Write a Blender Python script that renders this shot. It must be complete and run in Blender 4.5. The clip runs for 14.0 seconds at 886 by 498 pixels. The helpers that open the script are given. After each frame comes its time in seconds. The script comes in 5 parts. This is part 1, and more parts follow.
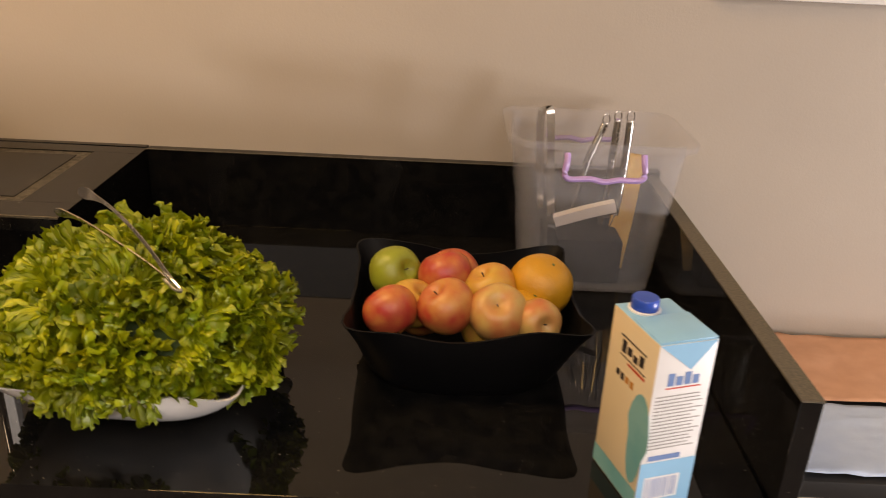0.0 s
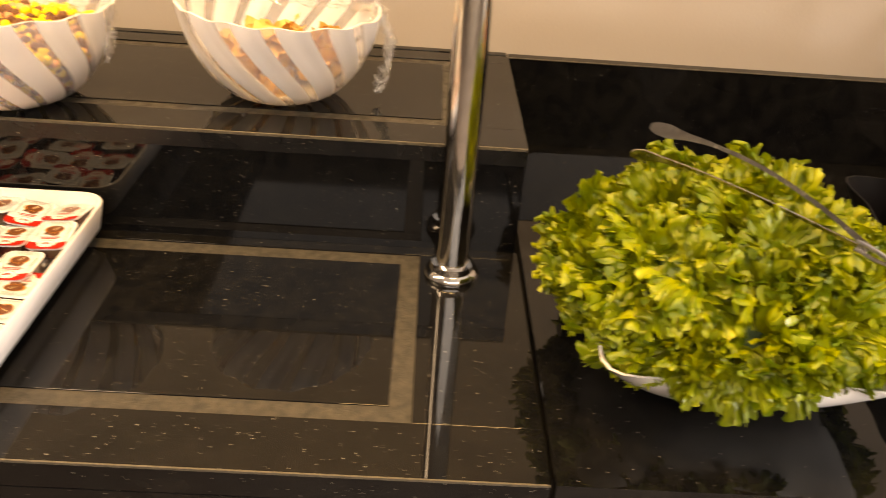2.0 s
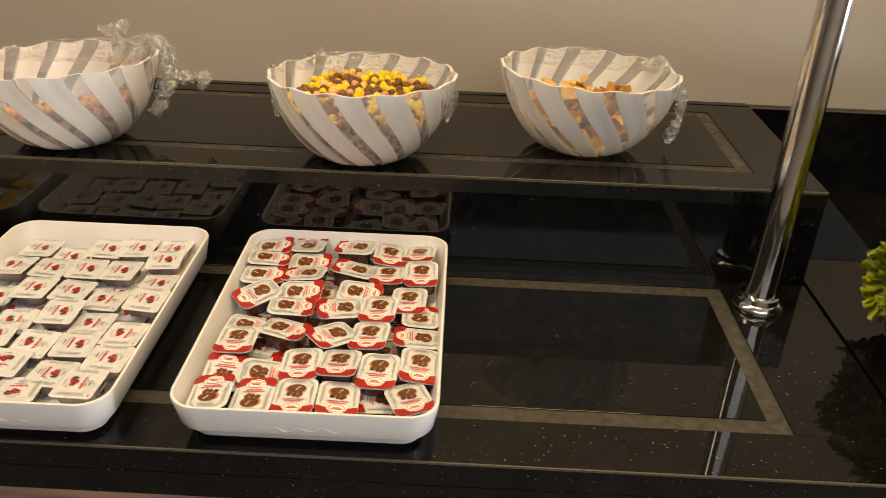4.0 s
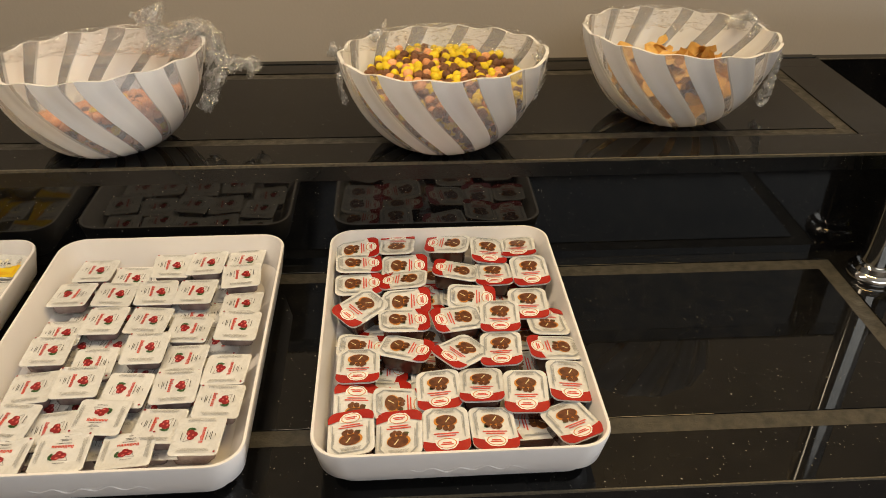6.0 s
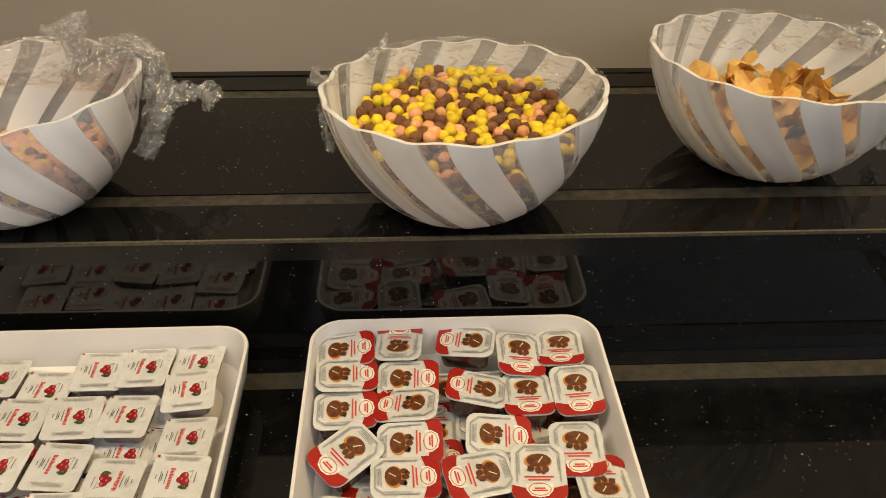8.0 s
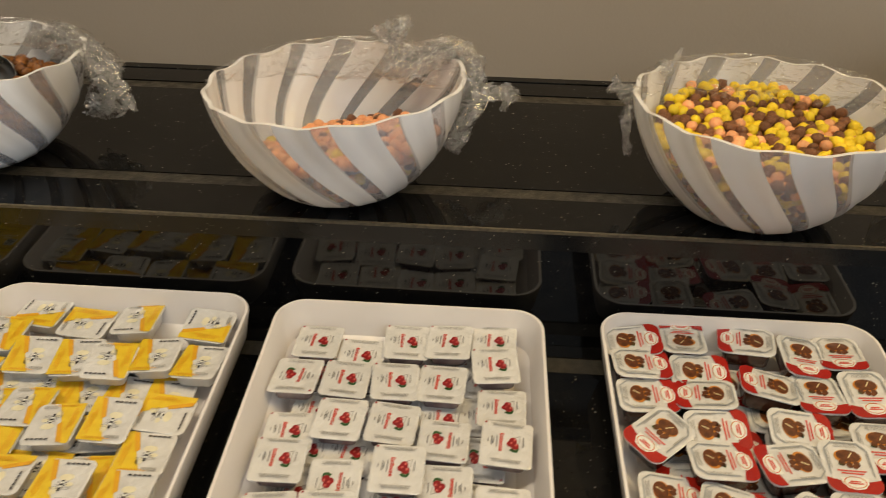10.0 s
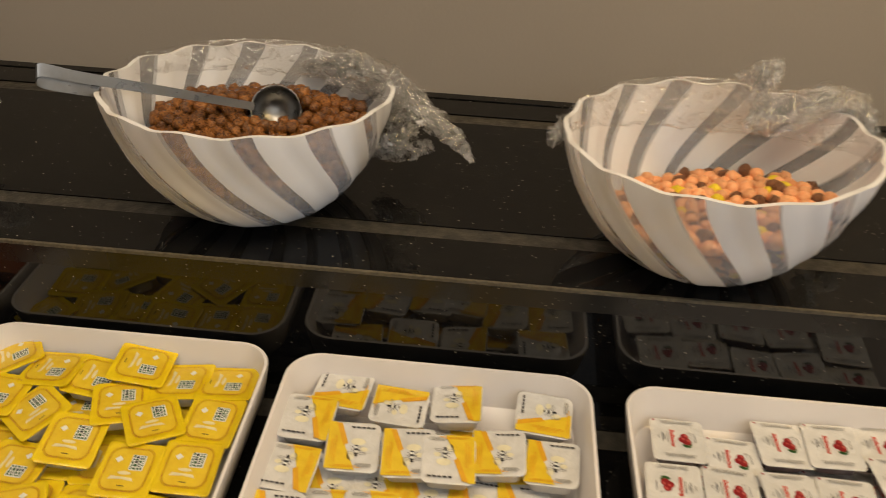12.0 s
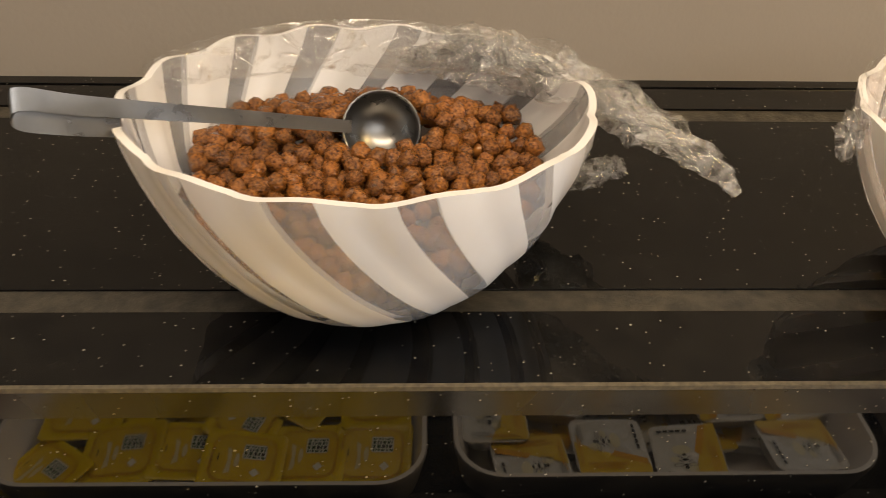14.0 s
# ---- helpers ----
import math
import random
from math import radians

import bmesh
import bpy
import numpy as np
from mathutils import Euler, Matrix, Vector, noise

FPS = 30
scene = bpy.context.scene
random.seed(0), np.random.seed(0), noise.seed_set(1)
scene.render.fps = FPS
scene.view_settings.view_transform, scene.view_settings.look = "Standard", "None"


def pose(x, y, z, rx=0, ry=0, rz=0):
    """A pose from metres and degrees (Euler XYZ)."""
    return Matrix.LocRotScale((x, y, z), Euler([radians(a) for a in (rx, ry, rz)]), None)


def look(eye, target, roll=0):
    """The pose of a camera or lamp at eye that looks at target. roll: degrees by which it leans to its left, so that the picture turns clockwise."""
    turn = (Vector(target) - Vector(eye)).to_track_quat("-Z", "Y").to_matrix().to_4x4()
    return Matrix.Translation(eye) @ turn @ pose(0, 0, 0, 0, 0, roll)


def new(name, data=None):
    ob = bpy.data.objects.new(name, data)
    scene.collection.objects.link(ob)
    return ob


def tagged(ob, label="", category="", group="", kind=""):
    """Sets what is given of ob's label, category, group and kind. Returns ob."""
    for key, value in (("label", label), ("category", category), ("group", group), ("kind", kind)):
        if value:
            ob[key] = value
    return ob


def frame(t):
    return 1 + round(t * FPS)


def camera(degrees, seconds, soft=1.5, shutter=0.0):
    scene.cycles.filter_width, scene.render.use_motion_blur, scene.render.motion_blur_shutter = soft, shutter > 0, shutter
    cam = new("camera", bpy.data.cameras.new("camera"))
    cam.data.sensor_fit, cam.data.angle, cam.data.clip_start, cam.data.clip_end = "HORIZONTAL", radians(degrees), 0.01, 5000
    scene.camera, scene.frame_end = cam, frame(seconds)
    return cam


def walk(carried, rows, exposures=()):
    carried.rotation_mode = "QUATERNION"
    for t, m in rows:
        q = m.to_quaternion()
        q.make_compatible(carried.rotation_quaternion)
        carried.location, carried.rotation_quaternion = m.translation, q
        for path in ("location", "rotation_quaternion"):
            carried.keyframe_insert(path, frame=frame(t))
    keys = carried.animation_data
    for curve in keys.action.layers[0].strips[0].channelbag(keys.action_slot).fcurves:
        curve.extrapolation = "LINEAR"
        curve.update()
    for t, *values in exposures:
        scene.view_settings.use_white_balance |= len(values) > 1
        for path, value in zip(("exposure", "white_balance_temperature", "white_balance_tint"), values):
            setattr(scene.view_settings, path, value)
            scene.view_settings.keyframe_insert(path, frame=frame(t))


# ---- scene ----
cam = camera(58.0, 14.0, soft=0.85, shutter=0.3)
EXPOSURES = [(0.0, 0.08, 7600, 16), (1.0, 0.52, 7600, 13), (1.5, 0.95, 7900, 13), (2.0, 0.90, 8200, 14), (2.5, 0.46, 8500, 13), (3.0, 0.14, 7400, 7), (4.2, -0.13, 6500, 3), (7.0, -0.38, 6100, 2), (9.5, -0.44, 6000, 1), (11.0, -0.76, 6250, 2), (12.0, -0.52, 6350, 4), (13.5, -0.08, 6350, 6), (14.0, 0.05, 6350, 6)]
PATH = [
    (0, (0.14, -0.632, 1.454), (0.147, 1.205, 0.663), 2.7),
    (0.5, (-0.053, -0.574, 1.449), (0.095, 1.254, 0.65), 2.9),
    (1, (-0.194, -0.514, 1.411), (-0.031, 1.256, 0.493), 4.1),
    (1.5, (-0.336, -0.456, 1.392), (-0.217, 1.254, 0.361), 5.1),
    (2, (-0.504, -0.462, 1.408), (-0.439, 1.249, 0.375), 4.4),
    (2.5, (-0.66, -0.542, 1.435), (-0.63, 1.188, 0.431), 3.0),
    (3, (-0.745, -0.596, 1.444), (-0.74, 1.138, 0.447), 2.6),
    (3.5, (-0.794, -0.602, 1.449), (-0.804, 1.153, 0.49), 2.5),
    (4, (-0.858, -0.57, 1.45), (-0.889, 1.185, 0.491), 2.2),
    (4.2, (-0.882, -0.562, 1.453), (-0.919, 1.192, 0.494), 2.2),
    (6.3, (-1.05, -0.413, 1.451), (-0.936, 1.239, 0.328), 0.4),
    (6.5, (-1.036, -0.375, 1.458), (-0.924, 1.256, 0.305), 0.4),
    (6.7, (-1.036, -0.346, 1.454), (-0.971, 1.286, 0.3), -0.5),
    (7, (-1.035, -0.263, 1.446), (-0.902, 1.357, 0.281), -0.0),
    (7.2, (-1.03, -0.225, 1.433), (-0.882, 1.396, 0.27), -0.0),
    (9.3, (-1.111, -0.174, 1.443), (-1.204, 1.435, 0.258), 1.1),
    (9.5, (-1.152, -0.193, 1.445), (-1.247, 1.43, 0.281), 0.9),
    (10, (-1.243, -0.244, 1.448), (-1.343, 1.394, 0.305), 0.9),
    (10.5, (-1.324, -0.287, 1.441), (-1.401, 1.35, 0.294), 1.8),
    (11, (-1.385, -0.278, 1.45), (-1.456, 1.36, 0.305), 2.4),
    (11.5, (-1.483, -0.213, 1.453), (-1.562, 1.415, 0.295), 2.5),
    (12, (-1.564, -0.137, 1.432), (-1.678, 1.495, 0.281), 2.6),
    (12.5, (-1.66, -0.058, 1.388), (-1.812, 1.584, 0.256), 1.6),
    (13, (-1.75, 0.037, 1.368), (-1.849, 1.665, 0.211), 0.4),
    (13.5, (-1.777, 0.068, 1.353), (-1.734, 1.677, 0.165), 1.9),
    (14, (-1.749, 0.099, 1.336), (-1.684, 1.697, 0.135), 1.4),
]
walk(cam, [(t, look(eye, target, roll)) for t, eye, target, roll in PATH], EXPOSURES)

# ---- light ----
world = bpy.data.worlds.new("room_air")
scene.world = world
world.use_nodes = True
world.node_tree.nodes["Background"].inputs[0].default_value = (0.9, 0.85, 0.8, 1)
world.node_tree.nodes["Background"].inputs[1].default_value = 0.03


def area_light(name, eye, target, sx, sy, watts, colour):
    data = bpy.data.lights.new(name, "AREA")
    data.shape, data.size, data.size_y, data.energy, data.color = "RECTANGLE", sx, sy, watts, colour
    ob = new(name, data)
    ob.matrix_world = look(eye, target)
    return ob


area_light("buffet_light", (-1.75, 0.08, 2.28), (-1.74, 0.2, 0.9), 1.3, 0.25, 17, (1.0, 0.78, 0.56))
area_light("buffet_light", (-0.55, 0.22, 2.28), (-0.5, 0.3, 0.9), 0.7, 0.25, 14, (1.0, 0.66, 0.27))
area_light("room_light", (0.1, -2.0, 2.66), (0.1, -1.9, 0.9), 3.2, 2.2, 74, (0.97, 0.93, 0.93))
# Unseen low source added at the right; throws the bin's shadow onto the wall.
area_light("low_side_light", (3.42, -1.05, 0.72), (0.4, 0.4, 1.1), 0.35, 0.3, 98, (0.90, 0.92, 1.0))

# ---- materials ----


def material(name, colour, rough=0.5, metal=0.0, second=None, scale=20.0, bump=0.0, bump_scale=None, rough_var=0.0,
             per_object=0.0, coat=0.0, ior=1.5):
    m = bpy.data.materials.new(name)
    m.use_nodes = True
    nt = m.node_tree
    b = nt.nodes["Principled BSDF"]
    b.inputs["Roughness"].default_value = rough
    b.inputs["Metallic"].default_value = metal
    b.inputs["IOR"].default_value = ior
    b.inputs["Coat Weight"].default_value = coat
    co = nt.nodes.new("ShaderNodeTexCoord")
    n = nt.nodes.new("ShaderNodeTexNoise")
    n.inputs["Scale"].default_value = scale
    n.inputs["Detail"].default_value = 5
    nt.links.new(co.outputs["Object"], n.inputs["Vector"])
    second = second or tuple(c * 0.88 for c in colour)
    mix = nt.nodes.new("ShaderNodeMix")
    mix.data_type = "RGBA"
    mix.inputs[6].default_value = (*colour, 1)
    mix.inputs[7].default_value = (*second, 1)
    ramp = nt.nodes.new("ShaderNodeMapRange")
    ramp.inputs[1].default_value, ramp.inputs[2].default_value = 0.35, 0.68
    nt.links.new(n.outputs["Fac"], ramp.inputs[0])
    nt.links.new(ramp.outputs[0], mix.inputs[0])
    out = mix.outputs[2]
    if per_object:
        info = nt.nodes.new("ShaderNodeObjectInfo")
        hsv = nt.nodes.new("ShaderNodeHueSaturation")
        mr = nt.nodes.new("ShaderNodeMapRange")
        mr.inputs[3].default_value, mr.inputs[4].default_value = 1 - per_object, 1 + per_object
        nt.links.new(info.outputs["Random"], mr.inputs[0])
        nt.links.new(mr.outputs[0], hsv.inputs["Value"])
        nt.links.new(out, hsv.inputs["Color"])
        out = hsv.outputs[0]
    nt.links.new(out, b.inputs["Base Color"])
    if rough_var:
        r = nt.nodes.new("ShaderNodeMapRange")
        r.inputs[1].default_value, r.inputs[2].default_value = 0.3, 0.7
        r.inputs[3].default_value, r.inputs[4].default_value = max(0.02, rough - rough_var), rough + rough_var
        nt.links.new(n.outputs["Fac"], r.inputs[0])
        nt.links.new(r.outputs[0], b.inputs["Roughness"])
    if bump:
        n2 = nt.nodes.new("ShaderNodeTexNoise")
        n2.inputs["Scale"].default_value = bump_scale or scale * 4
        n2.inputs["Detail"].default_value = 4
        nt.links.new(co.outputs["Object"], n2.inputs["Vector"])
        bp = nt.nodes.new("ShaderNodeBump")
        bp.inputs["Strength"].default_value = bump
        bp.inputs["Distance"].default_value = 0.002
        nt.links.new(n2.outputs["Fac"], bp.inputs["Height"])
        nt.links.new(bp.outputs[0], b.inputs["Normal"])
    return m


def granite(name, rough=0.07, ior=1.36, dusty=0.0, sparse=0.84):
    """Polished black stone: fine mineral flecks, crumbs of dust and wiped smears."""
    m = material(name, (0.003, 0.003, 0.0034), rough, second=(0.007, 0.0066, 0.006), scale=55, ior=ior)
    nt = m.node_tree
    b = nt.nodes["Principled BSDF"]
    co = nt.nodes.new("ShaderNodeTexCoord")
    base = b.inputs["Base Color"].links[0].from_socket
    total = None
    for scale, edge, seed in ((130, 0.055, 0.0), (300, 0.09, 7.0)):
        mp = nt.nodes.new("ShaderNodeMapping")
        mp.inputs["Location"].default_value = (seed, seed, seed)
        nt.links.new(co.outputs["Object"], mp.inputs["Vector"])
        v = nt.nodes.new("ShaderNodeTexVoronoi")
        v.inputs["Scale"].default_value = scale
        nt.links.new(mp.outputs[0], v.inputs["Vector"])
        dot = nt.nodes.new("ShaderNodeMapRange")
        dot.inputs[1].default_value, dot.inputs[2].default_value = edge * 2.2, edge * 1.2
        nt.links.new(v.outputs["Distance"], dot.inputs[0])
        sep = nt.nodes.new("ShaderNodeSeparateColor")
        nt.links.new(v.outputs["Color"], sep.inputs[0])
        few = nt.nodes.new("ShaderNodeMapRange")
        few.inputs[1].default_value, few.inputs[2].default_value = sparse, 0.99
        nt.links.new(sep.outputs[0], few.inputs[0])
        mul = nt.nodes.new("ShaderNodeMath")
        mul.operation = "MULTIPLY"
        nt.links.new(dot.outputs[0], mul.inputs[0])
        nt.links.new(few.outputs[0], mul.inputs[1])
        if total is None:
            total = mul.outputs[0]
        else:
            mx = nt.nodes.new("ShaderNodeMath")
            mx.operation = "MAXIMUM"
            nt.links.new(total, mx.inputs[0])
            nt.links.new(mul.outputs[0], mx.inputs[1])
            total = mx.outputs[0]
    mix = nt.nodes.new("ShaderNodeMix")
    mix.data_type = "RGBA"
    mix.inputs[7].default_value = (0.34, 0.31, 0.25, 1)
    nt.links.new(total, mix.inputs[0])
    nt.links.new(base, mix.inputs[6])
    nt.links.new(mix.outputs[2], b.inputs["Base Color"])
    sm = nt.nodes.new("ShaderNodeTexNoise")
    sm.inputs["Scale"].default_value = 6
    sm.inputs["Detail"].default_value = 8
    sm.inputs["Distortion"].default_value = 1.2
    nt.links.new(co.outputs["Object"], sm.inputs["Vector"])
    r = nt.nodes.new("ShaderNodeMapRange")
    r.inputs[1].default_value, r.inputs[2].default_value = 0.42, 0.75
    r.inputs[3].default_value, r.inputs[4].default_value = rough * 0.6, rough + 0.016
    nt.links.new(sm.outputs["Fac"], r.inputs[0])
    nt.links.new(r.outputs[0], b.inputs["Roughness"])
    dust = nt.nodes.new("ShaderNodeMapRange")
    dust.inputs[1].default_value, dust.inputs[2].default_value = 0.38, 0.66
    dust.inputs[3].default_value, dust.inputs[4].default_value = 0.0, dusty
    nt.links.new(sm.outputs["Fac"], dust.inputs[0])
    nt.links.new(dust.outputs[0], b.inputs["Coat Weight"])
    b.inputs["Coat Roughness"].default_value = 0.33
    b.inputs["Coat IOR"].default_value = 1.45
    b.inputs["Coat Tint"].default_value = (1.0, 0.94, 0.80, 1)
    return m


def film_material(name, low, high, scale, start, gloss, milky, tint=(0.97, 0.97, 0.97)):
    """Thin clear film: mostly see-through, with creases that catch the light."""
    m = bpy.data.materials.new(name)
    m.use_nodes = True
    nt = m.node_tree
    nt.nodes.remove(nt.nodes["Principled BSDF"])
    out = nt.nodes["Material Output"]
    co = nt.nodes.new("ShaderNodeTexCoord")
    n = nt.nodes.new("ShaderNodeTexNoise")
    n.inputs["Scale"].default_value, n.inputs["Detail"].default_value = scale, 6
    n.inputs["Distortion"].default_value = 2.5
    nt.links.new(co.outputs["Object"], n.inputs["Vector"])
    mr = nt.nodes.new("ShaderNodeMapRange")
    mr.inputs[1].default_value, mr.inputs[2].default_value = start, 0.72
    mr.inputs[3].default_value, mr.inputs[4].default_value = low, high
    nt.links.new(n.outputs["Fac"], mr.inputs[0])
    bp = nt.nodes.new("ShaderNodeBump")
    bp.inputs["Strength"].default_value, bp.inputs["Distance"].default_value = 1.0, 0.006
    nt.links.new(n.outputs["Fac"], bp.inputs["Height"])
    tr = nt.nodes.new("ShaderNodeBsdfTransparent")
    tr.inputs[0].default_value = (*tint, 1)
    gl = nt.nodes.new("ShaderNodeBsdfGlossy")
    gl.inputs["Roughness"].default_value = gloss
    gl.inputs[0].default_value = (1, 1, 1, 1)
    nt.links.new(bp.outputs[0], gl.inputs["Normal"])
    df = nt.nodes.new("ShaderNodeBsdfTranslucent")
    df.inputs[0].default_value = (0.85, 0.85, 0.84, 1)
    both = nt.nodes.new("ShaderNodeMixShader")
    both.inputs[0].default_value = milky
    nt.links.new(gl.outputs[0], both.inputs[1])
    nt.links.new(df.outputs[0], both.inputs[2])
    mix = nt.nodes.new("ShaderNodeMixShader")
    nt.links.new(mr.outputs[0], mix.inputs[0])
    nt.links.new(tr.outputs[0], mix.inputs[1])
    nt.links.new(both.outputs[0], mix.inputs[2])
    nt.links.new(mix.outputs[0], out.inputs[0])
    return m


def sheer(name, colour, see, rough=0.3, through_colour=(0.9, 0.9, 0.92)):
    """Clear or milky plastic: part see-through, part glossy."""
    m = material(name, colour, rough, scale=30, bump=0.03)
    nt = m.node_tree
    b = nt.nodes["Principled BSDF"]
    tr = nt.nodes.new("ShaderNodeBsdfTransparent")
    tr.inputs[0].default_value = (*through_colour, 1)
    mix = nt.nodes.new("ShaderNodeMixShader")
    mix.inputs[0].default_value = see
    nt.links.new(b.outputs[0], mix.inputs[1])
    nt.links.new(tr.outputs[0], mix.inputs[2])
    nt.links.new(mix.outputs[0], nt.nodes["Material Output"].inputs[0])
    return m


def glowing_through(m, colour, share):
    """Adds light passing through a thin body."""
    nt = m.node_tree
    b = nt.nodes["Principled BSDF"]
    t = nt.nodes.new("ShaderNodeBsdfTranslucent")
    src = b.inputs["Base Color"].links
    if colour is None and src:
        nt.links.new(src[0].from_socket, t.inputs[0])
    else:
        t.inputs[0].default_value = (*colour, 1)
    mix = nt.nodes.new("ShaderNodeMixShader")
    mix.inputs[0].default_value = share
    nt.links.new(b.outputs[0], mix.inputs[1])
    nt.links.new(t.outputs[0], mix.inputs[2])
    nt.links.new(mix.outputs[0], nt.nodes["Material Output"].inputs[0])
    return m


def wood(name):
    m = material(name, (0.30, 0.19, 0.13), 0.45, second=(0.12, 0.075, 0.05), scale=4, bump=0.15, bump_scale=60)
    nt = m.node_tree
    for n in nt.nodes:
        if n.type == "TEX_NOISE":
            mp = nt.nodes.new("ShaderNodeMapping")
            mp.inputs["Scale"].default_value = (1.2, 1, 16)
            co = nt.nodes.new("ShaderNodeTexCoord")
            nt.links.new(co.outputs["Object"], mp.inputs["Vector"])
            nt.links.new(mp.outputs[0], n.inputs["Vector"])
            n.inputs["Distortion"].default_value = 0.6
    return m


